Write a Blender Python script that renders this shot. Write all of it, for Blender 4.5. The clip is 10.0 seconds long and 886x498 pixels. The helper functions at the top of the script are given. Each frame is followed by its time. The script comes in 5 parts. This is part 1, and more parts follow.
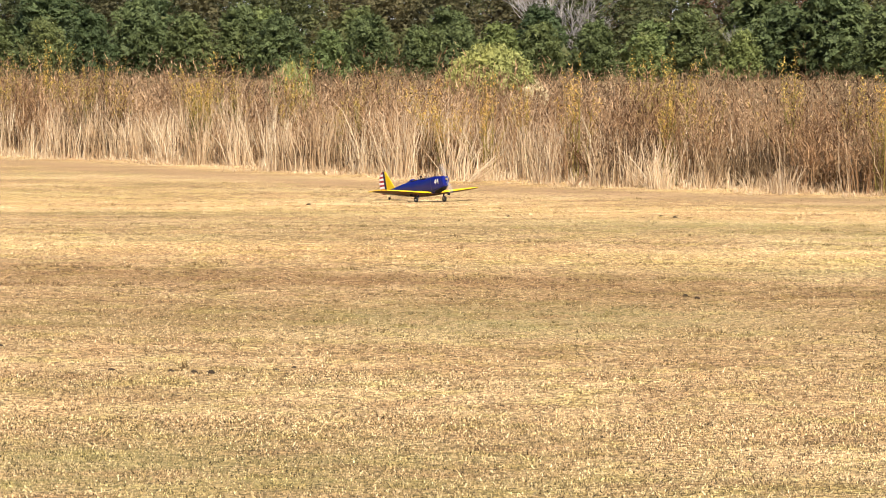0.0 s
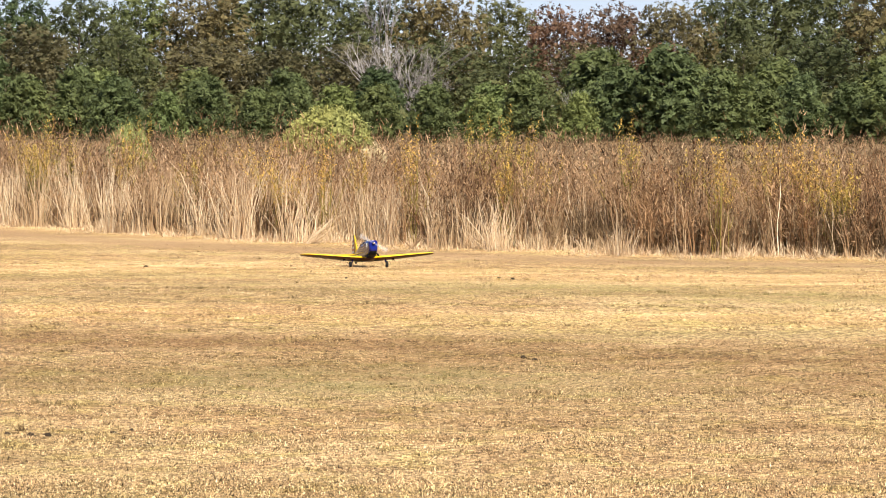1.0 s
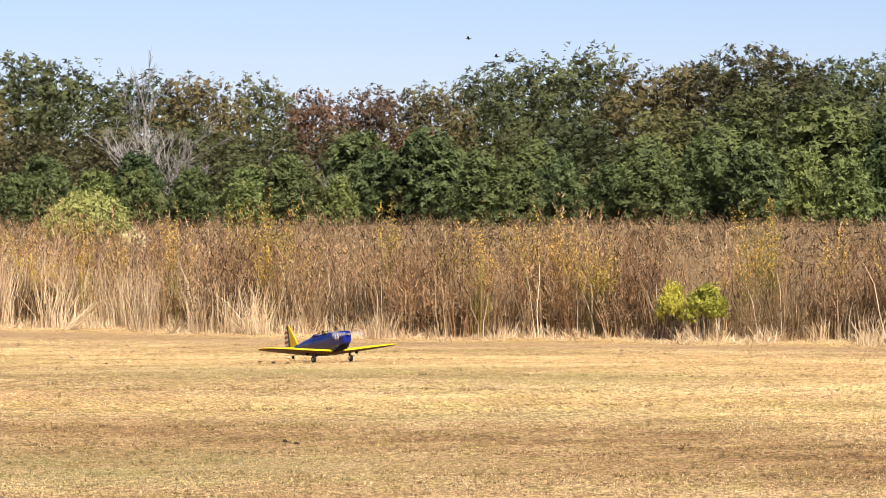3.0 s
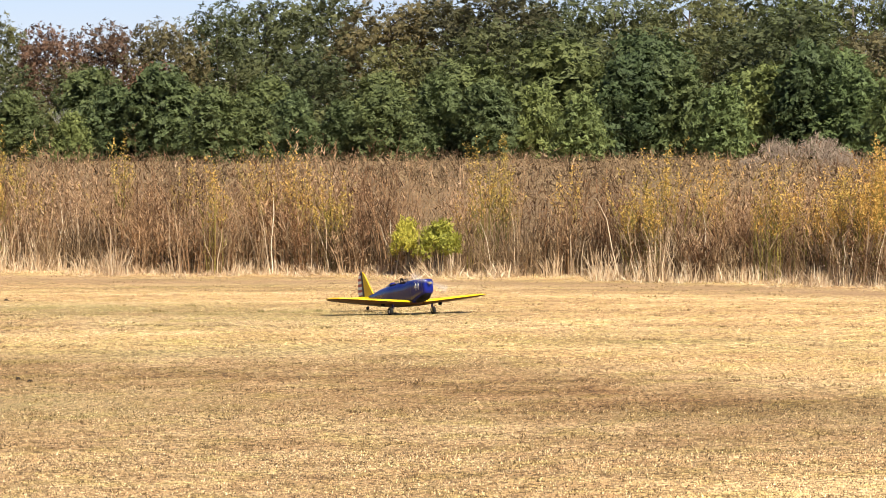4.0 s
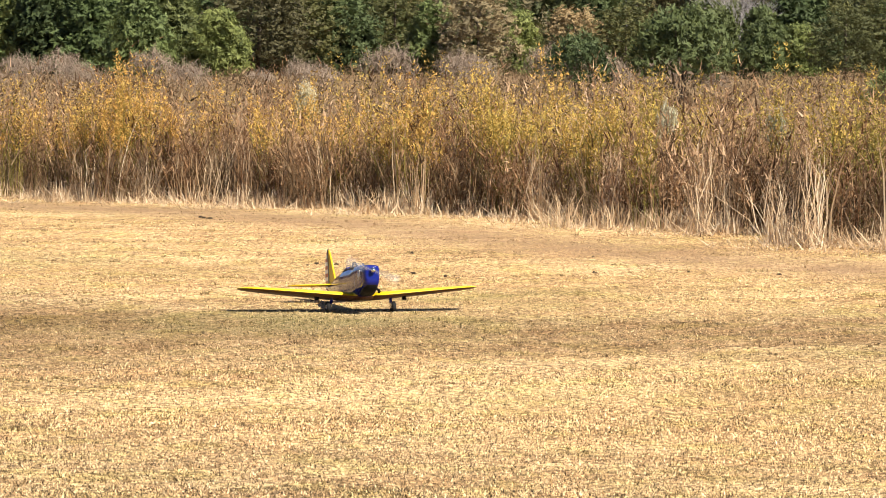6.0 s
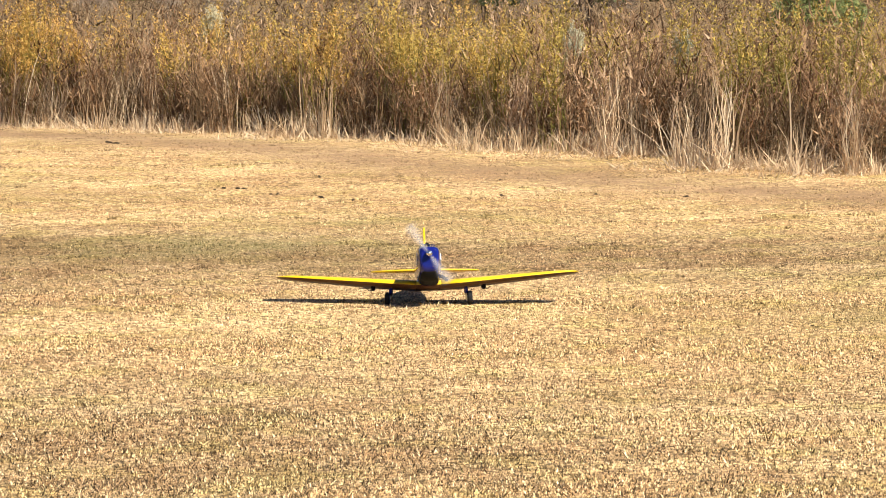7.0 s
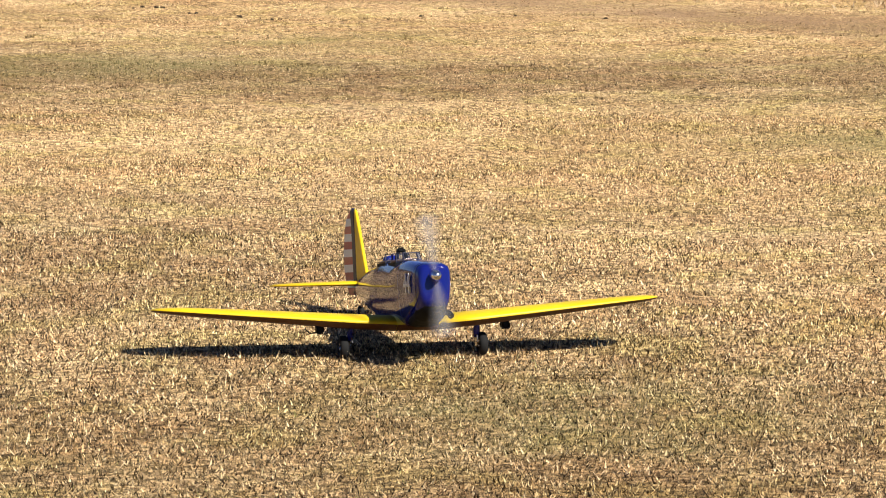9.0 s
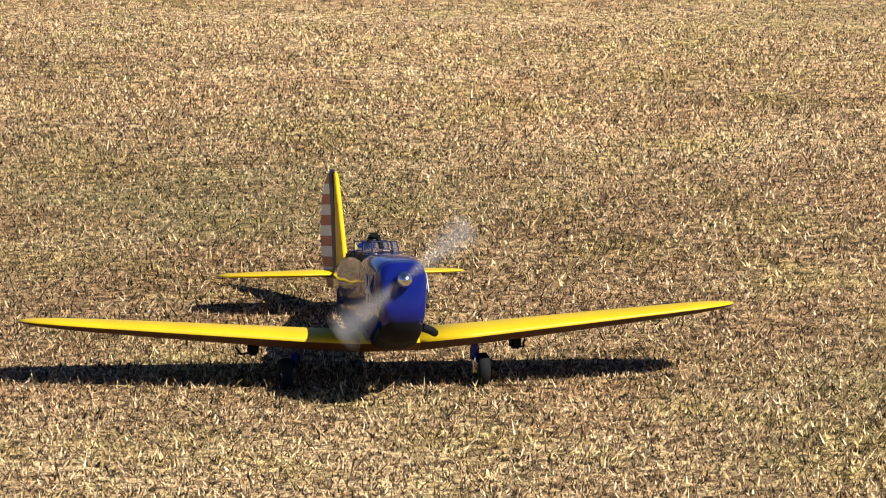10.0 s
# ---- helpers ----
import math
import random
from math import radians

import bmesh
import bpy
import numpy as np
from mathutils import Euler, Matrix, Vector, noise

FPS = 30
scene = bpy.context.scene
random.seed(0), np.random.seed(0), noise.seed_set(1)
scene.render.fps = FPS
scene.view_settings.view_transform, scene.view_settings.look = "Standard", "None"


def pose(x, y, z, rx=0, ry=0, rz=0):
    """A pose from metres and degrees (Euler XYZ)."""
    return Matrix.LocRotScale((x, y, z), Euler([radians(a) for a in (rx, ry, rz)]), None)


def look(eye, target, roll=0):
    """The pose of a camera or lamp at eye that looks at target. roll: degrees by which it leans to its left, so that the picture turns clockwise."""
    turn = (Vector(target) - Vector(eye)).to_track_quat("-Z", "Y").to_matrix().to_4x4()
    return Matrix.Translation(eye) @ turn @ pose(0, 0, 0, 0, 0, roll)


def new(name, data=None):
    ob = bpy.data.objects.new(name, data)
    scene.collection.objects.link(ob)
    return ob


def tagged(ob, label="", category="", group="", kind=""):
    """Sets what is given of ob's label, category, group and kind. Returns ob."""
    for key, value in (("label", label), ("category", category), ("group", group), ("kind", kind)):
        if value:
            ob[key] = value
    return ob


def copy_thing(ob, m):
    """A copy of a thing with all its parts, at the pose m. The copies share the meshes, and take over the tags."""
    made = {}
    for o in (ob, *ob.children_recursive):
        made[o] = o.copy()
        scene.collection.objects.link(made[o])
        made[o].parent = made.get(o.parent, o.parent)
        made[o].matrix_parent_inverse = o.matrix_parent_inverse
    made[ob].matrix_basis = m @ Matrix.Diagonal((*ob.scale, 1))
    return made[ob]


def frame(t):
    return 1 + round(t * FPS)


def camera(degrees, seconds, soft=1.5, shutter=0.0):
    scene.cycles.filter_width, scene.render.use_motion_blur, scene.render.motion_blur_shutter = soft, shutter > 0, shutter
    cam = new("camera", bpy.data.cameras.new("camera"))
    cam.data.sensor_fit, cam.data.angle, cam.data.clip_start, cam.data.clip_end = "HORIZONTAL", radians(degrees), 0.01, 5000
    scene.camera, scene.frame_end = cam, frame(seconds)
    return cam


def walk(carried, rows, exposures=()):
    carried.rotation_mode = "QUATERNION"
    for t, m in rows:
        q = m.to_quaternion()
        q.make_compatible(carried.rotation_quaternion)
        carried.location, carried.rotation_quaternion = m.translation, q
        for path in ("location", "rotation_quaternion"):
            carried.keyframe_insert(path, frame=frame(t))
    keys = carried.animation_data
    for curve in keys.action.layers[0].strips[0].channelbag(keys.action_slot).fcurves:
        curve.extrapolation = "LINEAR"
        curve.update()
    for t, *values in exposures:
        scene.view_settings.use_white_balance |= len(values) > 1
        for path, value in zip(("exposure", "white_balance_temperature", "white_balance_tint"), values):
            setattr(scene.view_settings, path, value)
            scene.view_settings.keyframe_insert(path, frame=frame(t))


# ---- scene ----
from mathutils import Quaternion

# ---------------------------------------------------------------- camera
EYE = (0.0, 0.0, 1.9)


def aim(yaw, pitch, roll):
    """Pose at the eye: yaw to the left from +y, pitch up, roll, in degrees."""
    return pose(*EYE) @ pose(0, 0, 0, 0, 0, yaw) @ pose(0, 0, 0, 90 + pitch) @ pose(0, 0, 0, 0, 0, roll)


cam = camera(13.756, 10.0, 1.0)
LOOKS = [
    (0.0, 0.000, -3.231, 0.141), (0.5, -1.307, -3.128, 0.294), (1.0, -2.527, -2.259, 0.224),
    (1.5, -3.534, -1.438, 0.136), (2.0, -4.346, -0.929, -0.068), (2.2, -4.657, -0.798, -0.038),
    (3.3, -7.155, -1.179, -0.268), (3.5, -7.885, -1.412, -0.273), (4.0, -10.408, -1.969, -0.225),
    (4.5, -13.586, -2.318, -0.126), (5.0, -16.900, -2.522, 0.051), (5.5, -19.941, -2.804, 0.240),
    (6.0, -22.206, -3.290, 0.215), (6.2, -22.802, -3.522, 0.113), (7.3, -23.674, -4.853, 0.075),
    (7.5, -23.594, -5.105, 0.139), (8.0, -23.045, -5.697, 0.278), (8.5, -23.207, -6.377, 0.421),
    (9.0, -24.942, -7.268, 0.494), (9.5, -27.888, -8.587, 0.455), (10.0, -30.466, -10.563, 0.654)]
# the clip's exposure drops as the near, bright turf fills the picture
walk(cam, [(t, aim(a, b, c)) for t, a, b, c in LOOKS], [(0.0, 1.30, 6450, 9.5), (6.2, 1.29, 6450, 9.5), (7.3, 1.14, 6340, 8.5), (8.0, 1.05, 6290, 8), (9.0, 0.94, 6220, 8.5), (9.5, 0.84, 6040, 10), (10.0, 0.77, 5950, 9.5)])

# ---------------------------------------------------------------- light
SUN_AZ, SUN_EL = 159.0, 45.0
world = bpy.data.worlds.new("sky")
scene.world = world
world.use_nodes = True
wn = world.node_tree
sky = wn.nodes.new("ShaderNodeTexSky")
sky.sky_type, sky.sun_disc = "NISHITA", False
sky.sun_elevation, sky.sun_rotation = radians(SUN_EL), radians(SUN_AZ)
sky.altitude, sky.air_density, sky.dust_density, sky.ozone_density = 1200, 1.0, 0.1, 3.0
tint = wn.nodes.new("ShaderNodeMix")
tint.data_type, tint.blend_type = "RGBA", "MULTIPLY"
tint.inputs[0].default_value = 1.0
tint.inputs[7].default_value = (0.73, 0.725, 0.95, 1)
wn.links.new(sky.outputs[0], tint.inputs[6])
wn.links.new(tint.outputs[2], wn.nodes["Background"].inputs[0])
wn.nodes["Background"].inputs[1].default_value = 0.050
sun = new("sun", bpy.data.lights.new("sun", "SUN"))
sun.data.energy, sun.data.angle, sun.data.color = 5.0, radians(0.53), (1.0, 0.93, 0.82)
sa, se = radians(SUN_AZ), radians(SUN_EL)
sun.matrix_world = look((60 * math.sin(sa) * math.cos(se), 60 * math.cos(sa) * math.cos(se), 60 * math.sin(se)), (0, 0, 0))


# ---------------------------------------------------------------- materials
def mat(name, rough=0.6, metal=0.0, spec=0.3):
    m = bpy.data.materials.new(name)
    m.use_nodes = True
    b = m.node_tree.nodes["Principled BSDF"]
    b.inputs["Roughness"].default_value, b.inputs["Metallic"].default_value = rough, metal
    b.inputs["Specular IOR Level"].default_value = spec
    return m, m.node_tree, b


def ramp(nt, fac, stops):
    r = nt.nodes.new("ShaderNodeValToRGB")
    e = r.color_ramp.elements
    while len(e) < len(stops):
        e.new(0.5)
    for el, (p, c) in zip(e, stops):
        el.position, el.color = p, (*c, 1)
    nt.links.new(fac, r.inputs[0])
    return r.outputs[0]


def noise_tex(nt, scale, detail=4, vec=None, rough=0.55):
    n = nt.nodes.new("ShaderNodeTexNoise")
    n.inputs["Scale"].default_value, n.inputs["Detail"].default_value, n.inputs["Roughness"].default_value = scale, detail, rough
    if vec is not None:
        nt.links.new(vec, n.inputs["Vector"])
    return n.outputs["Fac"]


def blend(nt, fac, a, b, mode="MIX"):
    n = nt.nodes.new("ShaderNodeMix")
    n.data_type, n.blend_type = "RGBA", mode
    if isinstance(fac, float):
        n.inputs[0].default_value = fac
    else:
        nt.links.new(fac, n.inputs[0])
    for v, i in ((a, 6), (b, 7)):
        if isinstance(v, tuple):
            n.inputs[i].default_value = (*v, 1)
        else:
            nt.links.new(v, n.inputs[i])
    return n.outputs[2]


def bump(nt, b, height, strength, dist):
    n = nt.nodes.new("ShaderNodeBump")
    n.inputs["Strength"].default_value, n.inputs["Distance"].default_value = strength, dist
    nt.links.new(height, n.inputs["Height"])
    nt.links.new(n.outputs[0], b.inputs["Normal"])


def place(nt, scale=(1, 1, 1), turn=0.0):
    g = nt.nodes.new("ShaderNodeNewGeometry")
    m = nt.nodes.new("ShaderNodeMapping")
    m.inputs["Scale"].default_value = scale
    m.inputs["Rotation"].default_value = (0, 0, radians(turn))
    nt.links.new(g.outputs["Position"], m.inputs["Vector"])
    return m.outputs[0]


def island(nt):
    return nt.nodes.new("ShaderNodeNewGeometry").outputs["Random Per Island"]


def patches(nt):
    """Broad dry, brown and greenish patches of the mown field."""
    a = noise_tex(nt, 0.42, 5, place(nt, (0.55, 1.0, 1), 10), 0.62)
    b = noise_tex(nt, 0.16, 4, place(nt, (0.6, 1.2, 1), -4), 0.6)
    return a, b


def attribute(nt, name):
    n = nt.nodes.new("ShaderNodeAttribute")
    n.attribute_name = name
    return n.outputs["Fac"]


def field_tint(nt, c):
    """The field's swathes, worn track and green spots, broken up by noise."""
    n = noise_tex(nt, 1.6, 5, place(nt, (0.7, 1, 1)), 0.7)
    mixed = nt.nodes.new("ShaderNodeMath")
    mixed.operation = "MULTIPLY_ADD"
    nt.links.new(n, mixed.inputs[0])
    mixed.inputs[1].default_value = 1.0
    off = nt.nodes.new("ShaderNodeMath")
    off.inputs[1].default_value = 0.05
    nt.links.new(attribute(nt, "tone"), off.inputs[0])
    nt.links.new(off.outputs[0], mixed.inputs[2])
    t = ramp(nt, mixed.outputs[0], [(0.62, (0.66, 0.60, 0.55)), (1.0, (0.98, 0.97, 0.96)), (1.0, (1.0, 1.0, 1.0))])
    up = nt.nodes.new("ShaderNodeMapRange")
    nt.links.new(mixed.outputs[0], up.inputs[0])
    up.inputs[1].default_value, up.inputs[2].default_value = 1.0, 1.4
    light = blend(nt, up.outputs[0], (1, 1, 1), (1.35, 1.32, 1.28))
    c = blend(nt, 1.0, blend(nt, 1.0, c, t, "MULTIPLY"), light, "MULTIPLY")
    hue = noise_tex(nt, 2.2, 3, place(nt), 0.6)
    c = blend(nt, 1.0, c, ramp(nt, hue, [(0.36, (0.95, 0.98, 0.82)), (0.5, (1.0, 0.99, 0.98)), (0.64, (1.035, 0.985, 0.97))]), "MULTIPLY")
    for name, col, lo in (("wear", (0.28, 0.175, 0.0945), 0.9), ("greening", (0.175, 0.168, 0.0595), 0.55), ("overgrown", (0.112, 0.07, 0.0364), 1.0)):
        m = nt.nodes.new("ShaderNodeMath")
        m.operation = "MULTIPLY"
        nt.links.new(ramp(nt, n, [(0.35, (lo - 0.5, lo - 0.5, lo - 0.5)), (0.6, (lo, lo, lo))]), m.inputs[0])
        nt.links.new(attribute(nt, name), m.inputs[1])
        c = blend(nt, m.outputs[0], c, col)
    return c


def ground_material():
    m, nt, b = mat("dry_turf", 0.95, 0, 0.1)
    pa, pb = patches(nt)
    streak = noise_tex(nt, 2.6, 6, place(nt, (0.6, 1.0, 1), 8), 0.72)
    fine = noise_tex(nt, 30, 5, place(nt, (0.8, 1, 1)), 0.8)
    grain = noise_tex(nt, 120, 3, place(nt), 0.75)
    c1 = ramp(nt, pa, [(0.38, (0.285, 0.185, 0.088)), (0.48, (0.37, 0.25, 0.122)), (0.60, (0.53, 0.395, 0.215))])
    c2 = ramp(nt, streak, [(0.34, (0.285, 0.185, 0.088)), (0.5, (0.375, 0.255, 0.125)), (0.64, (0.53, 0.395, 0.215))])
    c = blend(nt, 0.5, c1, c2)
    green = ramp(nt, pb, [(0.50, (0, 0, 0)), (0.66, (0.5, 0.5, 0.5))])
    c = blend(nt, green, c, (0.203, 0.175, 0.063))
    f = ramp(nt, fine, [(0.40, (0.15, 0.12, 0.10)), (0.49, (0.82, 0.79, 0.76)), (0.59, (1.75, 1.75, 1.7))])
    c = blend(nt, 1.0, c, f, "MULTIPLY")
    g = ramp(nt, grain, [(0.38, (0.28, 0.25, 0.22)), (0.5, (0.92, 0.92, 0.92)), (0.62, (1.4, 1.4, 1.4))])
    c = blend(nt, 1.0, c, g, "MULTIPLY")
    c = field_tint(nt, c)
    nt.links.new(c, b.inputs["Base Color"])
    bump(nt, b, fine, 0.8, 0.03)
    return m


def blade_material(name, stops, tint=None, amount=0.4, trans=0.25, field=False):
    """Thin stalks and leaves: a colour for each piece, light passing through."""
    m, nt, b = mat(name, 0.75, 0, 0.2)
    c = ramp(nt, island(nt), stops)
    if tint is not None:
        n = noise_tex(nt, tint[0], 4, place(nt, (0.4, 1.2, 1), 8), 0.6)
        t = ramp(nt, n, [(0.35, tint[1]), (0.65, tint[2])])
        c = blend(nt, amount, c, t)
    if field:
        c = field_tint(nt, c)
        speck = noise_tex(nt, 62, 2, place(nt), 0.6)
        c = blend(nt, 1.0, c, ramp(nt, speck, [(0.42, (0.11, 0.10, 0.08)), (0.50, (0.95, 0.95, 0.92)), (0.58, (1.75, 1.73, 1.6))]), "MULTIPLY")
    nt.links.new(c, b.inputs["Base Color"])
    if trans > 0:
        tr = nt.nodes.new("ShaderNodeBsdfTranslucent")
        nt.links.new(c, tr.inputs[0])
        mx = nt.nodes.new("ShaderNodeMixShader")
        mx.inputs[0].default_value = trans
        out = nt.nodes["Material Output"]
        nt.links.new(b.outputs[0], mx.inputs[1])
        nt.links.new(tr.outputs[0], mx.inputs[2])
        nt.links.new(mx.outputs[0], out.inputs[0])
    return m


def plant_material(name, stops, trans=0.3, share=0.68, field=False):
    """Weeds: a colour for each plant, varied from stalk to stalk."""
    m, nt, b = mat(name, 0.8, 0, 0.12)
    m1 = nt.nodes.new("ShaderNodeMath")
    m1.operation = "MULTIPLY"
    nt.links.new(attribute(nt, "plant"), m1.inputs[0])
    m1.inputs[1].default_value = share
    m2 = nt.nodes.new("ShaderNodeMath")
    m2.operation = "MULTIPLY_ADD"
    nt.links.new(island(nt), m2.inputs[0])
    m2.inputs[1].default_value = 1 - share
    nt.links.new(m1.outputs[0], m2.inputs[2])
    c = ramp(nt, m2.outputs[0], stops)
    if field:
        c = field_tint(nt, c)
    nt.links.new(c, b.inputs["Base Color"])
    tr = nt.nodes.new("ShaderNodeBsdfTranslucent")
    nt.links.new(c, tr.inputs[0])
    mx = nt.nodes.new("ShaderNodeMixShader")
    mx.inputs[0].default_value = trans
    nt.links.new(b.outputs[0], mx.inputs[1])
    nt.links.new(tr.outputs[0], mx.inputs[2])
    nt.links.new(mx.outputs[0], nt.nodes["Material Output"].inputs[0])
    return m


def foliage_material(name, dark, mid, light, trans=0.25, lace=15.0):
    m, nt, b = mat(name, 0.7, 0, 0.25)
    low, high = [tuple(0.5 * (p + q) for p, q in zip(mid, edge)) for edge in (dark, light)]
    c = ramp(nt, island(nt), [(0.0, low), (0.3, mid), (0.75, mid), (1.0, high)])
    ob = nt.nodes.new("ShaderNodeObjectInfo").outputs["Random"]
    v = ramp(nt, ob, [(0.0, (0.66, 0.74, 0.72)), (0.4, (0.95, 0.98, 0.95)), (0.75, (1.16, 1.1, 0.98)), (1.0, (1.32, 1.2, 1.02))])
    c = blend(nt, 1.0, c, v, "MULTIPLY")
    big = noise_tex(nt, 0.45, 3, place(nt), 0.6)
    v2 = ramp(nt, big, [(0.3, (0.72, 0.75, 0.72)), (0.7, (1.15, 1.12, 1.0))])
    c = blend(nt, 1.0, c, v2, "MULTIPLY")
    nt.links.new(c, b.inputs["Base Color"])
    tr = nt.nodes.new("ShaderNodeBsdfTranslucent")
    nt.links.new(c, tr.inputs[0])
    mx = nt.nodes.new("ShaderNodeMixShader")
    mx.inputs[0].default_value = trans
    nt.links.new(b.outputs[0], mx.inputs[1])
    nt.links.new(tr.outputs[0], mx.inputs[2])
    # gaps between the needles and leaves of a spray
    gap = nt.nodes.new("ShaderNodeMath")
    gap.operation = "GREATER_THAN"
    nt.links.new(noise_tex(nt, lace, 2, nt.nodes.new("ShaderNodeTexCoord").outputs["Object"], 0.6), gap.inputs[0])
    gap.inputs[1].default_value = 0.43
    clear = nt.nodes.new("ShaderNodeBsdfTransparent")
    cut = nt.nodes.new("ShaderNodeMixShader")
    nt.links.new(gap.outputs[0], cut.inputs[0])
    nt.links.new(clear.outputs[0], cut.inputs[1])
    nt.links.new(mx.outputs[0], cut.inputs[2])
    nt.links.new(cut.outputs[0], nt.nodes["Material Output"].inputs[0])
    return m


def bark_material(name, a, b_):
    m, nt, b = mat(name, 0.9, 0, 0.1)
    n = noise_tex(nt, 6, 5, place(nt, (1, 1, 0.25)))
    nt.links.new(ramp(nt, n, [(0.3, a), (0.7, b_)]), b.inputs["Base Color"])
    return m


def paint(name, col, rough=0.3, metal=0.0, coat=0.4, dirt=0.12, spec=0.5):
    m, nt, b = mat(name, rough, metal, spec)
    tc = nt.nodes.new("ShaderNodeTexCoord").outputs["Object"]
    n = noise_tex(nt, 9, 5, tc)
    f = noise_tex(nt, 70, 3, tc)
    c = ramp(nt, n, [(0.3, tuple(x * (1 - dirt) for x in col)), (0.7, tuple(min(1, x * (1 + dirt * 0.5)) for x in col))])
    nt.links.new(c, b.inputs["Base Color"])
    r = nt.nodes.new("ShaderNodeMapRange")
    r.inputs[3].default_value, r.inputs[4].default_value = rough * 0.8, min(1, rough * 1.35)
    nt.links.new(f, r.inputs[0])
    nt.links.new(r.outputs[0], b.inputs["Roughness"])
    b.inputs["Coat Weight"].default_value = coat
    b.inputs["Coat Roughness"].default_value = 0.12
    return m


M = {}
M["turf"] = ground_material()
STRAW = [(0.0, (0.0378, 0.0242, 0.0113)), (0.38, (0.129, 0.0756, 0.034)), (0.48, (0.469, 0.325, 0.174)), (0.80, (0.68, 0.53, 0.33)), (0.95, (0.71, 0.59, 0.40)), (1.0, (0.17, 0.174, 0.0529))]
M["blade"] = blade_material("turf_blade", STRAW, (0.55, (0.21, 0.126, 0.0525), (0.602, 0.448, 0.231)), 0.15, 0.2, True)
M["tuft"] = plant_material("turf_tuft", [(0.0, (0.10, 0.068, 0.034)), (0.35, (0.20, 0.135, 0.066)), (0.62, (0.37, 0.265, 0.135)), (1.0, (0.53, 0.405, 0.235))], 0.2, 0.85, True)
M["straw"] = plant_material("bleached_stalk", [(0.0, (0.219, 0.139, 0.0729)), (0.35, (0.423, 0.292, 0.165)), (0.7, (0.613, 0.467, 0.299)), (1.0, (0.714, 0.613, 0.437))], 0.3, 0.5)
M["weed"] = plant_material("brown_weed", [(0.0, (0.085, 0.049, 0.026)), (0.3, (0.173, 0.0922, 0.0446)), (0.5, (0.275, 0.162, 0.082)), (0.68, (0.345, 0.215, 0.112)), (0.85, (0.41, 0.265, 0.146)), (1.0, (0.56, 0.39, 0.24))], 0.33, 0.82)
M["low"] = plant_material("brush_and_gap_shade", [(0.0, (0.060, 0.038, 0.021)), (0.5, (0.165, 0.108, 0.058)), (0.8, (0.26, 0.178, 0.097)), (1.0, (0.40, 0.285, 0.165))], 0.3, 0.55)
M["gold"] = plant_material("goldenrod_leaf", [(0.0, (0.085, 0.078, 0.030)), (0.3, (0.18, 0.155, 0.036)), (0.5, (0.31, 0.24, 0.060)), (0.68, (0.48, 0.335, 0.080)), (0.84, (0.58, 0.36, 0.090)), (1.0, (0.58, 0.34, 0.12))], 0.4, 0.8)
M["rust"] = plant_material("rusty_weed_top", [(0.0, (0.15, 0.085, 0.042)), (0.5, (0.31, 0.185, 0.092)), (1.0, (0.50, 0.34, 0.19))], 0.4, 0.6)
M["field"] = plant_material("field_weed", [(0.0, (0.063, 0.042, 0.0224)), (0.5, (0.168, 0.108, 0.056)), (1.0, (0.294, 0.21, 0.115))], 0.3, 0.0)
M["pine"] = foliage_material("pine_needles", (0.037, 0.050, 0.022), (0.080, 0.101, 0.039), (0.155, 0.178, 0.072))
M["pine_light"] = foliage_material("young_pine_needles", (0.054, 0.074, 0.028), (0.122, 0.150, 0.052), (0.20, 0.235, 0.088))
M["olive"] = foliage_material("olive_leaves", (0.032, 0.036, 0.016), (0.078, 0.084, 0.034), (0.145, 0.145, 0.062))
M["oak"] = foliage_material("autumn_oak_leaves", (0.042, 0.036, 0.017), (0.100, 0.084, 0.040), (0.19, 0.152, 0.076))
M["tan"] = foliage_material("faded_tan_leaves", (0.12, 0.092, 0.054), (0.235, 0.182, 0.108), (0.36, 0.285, 0.18))
M["red"] = foliage_material("red_brown_leaves", (0.0714, 0.0386, 0.0269), (0.16, 0.084, 0.0554), (0.269, 0.16, 0.101))
M["bush"] = foliage_material("pale_green_leaves", (0.165, 0.18, 0.060), (0.275, 0.285, 0.105), (0.375, 0.38, 0.155), 0.25, 30.0)
M["bush2"] = foliage_material("yellow_green_leaves", (0.11, 0.115, 0.024), (0.37, 0.33, 0.05), (0.68, 0.55, 0.11), 0.25, 30.0)
M["seed"] = foliage_material("pale_seed_heads", (0.30, 0.26, 0.18), (0.52, 0.47, 0.35), (0.66, 0.61, 0.48), 0.3, 30.0)
M["bark"] = bark_material("grey_brown_bark", (0.042, 0.0315, 0.0224), (0.112, 0.0875, 0.063))
M["grey"] = bark_material("bleached_bark", (0.161, 0.143, 0.132), (0.287, 0.264, 0.247))
M["twig"] = bark_material("grey_brown_twig", (0.15, 0.110, 0.078), (0.31, 0.24, 0.175))
M["blue"] = paint("blue_film", (0.0060, 0.0100, 0.118), 0.09, 0, 0.0, 0.08, 0.36)
M["under"] = paint("brown_underside", (0.075, 0.030, 0.010), 0.5, 0, 0.0, 0.12, 0.25)
M["yellow"] = paint("yellow_film", (0.60, 0.405, 0.003), 0.42, 0, 0.0, 0.12, 0.3)
M["white"] = paint("white_film", (0.64, 0.624, 0.592), 0.35)
M["redp"] = paint("red_film", (0.29, 0.016, 0.016), 0.4)
M["navy"] = paint("navy_film", (0.008, 0.008, 0.03), 0.35, 0, 0.1, 0.12, 0.3)
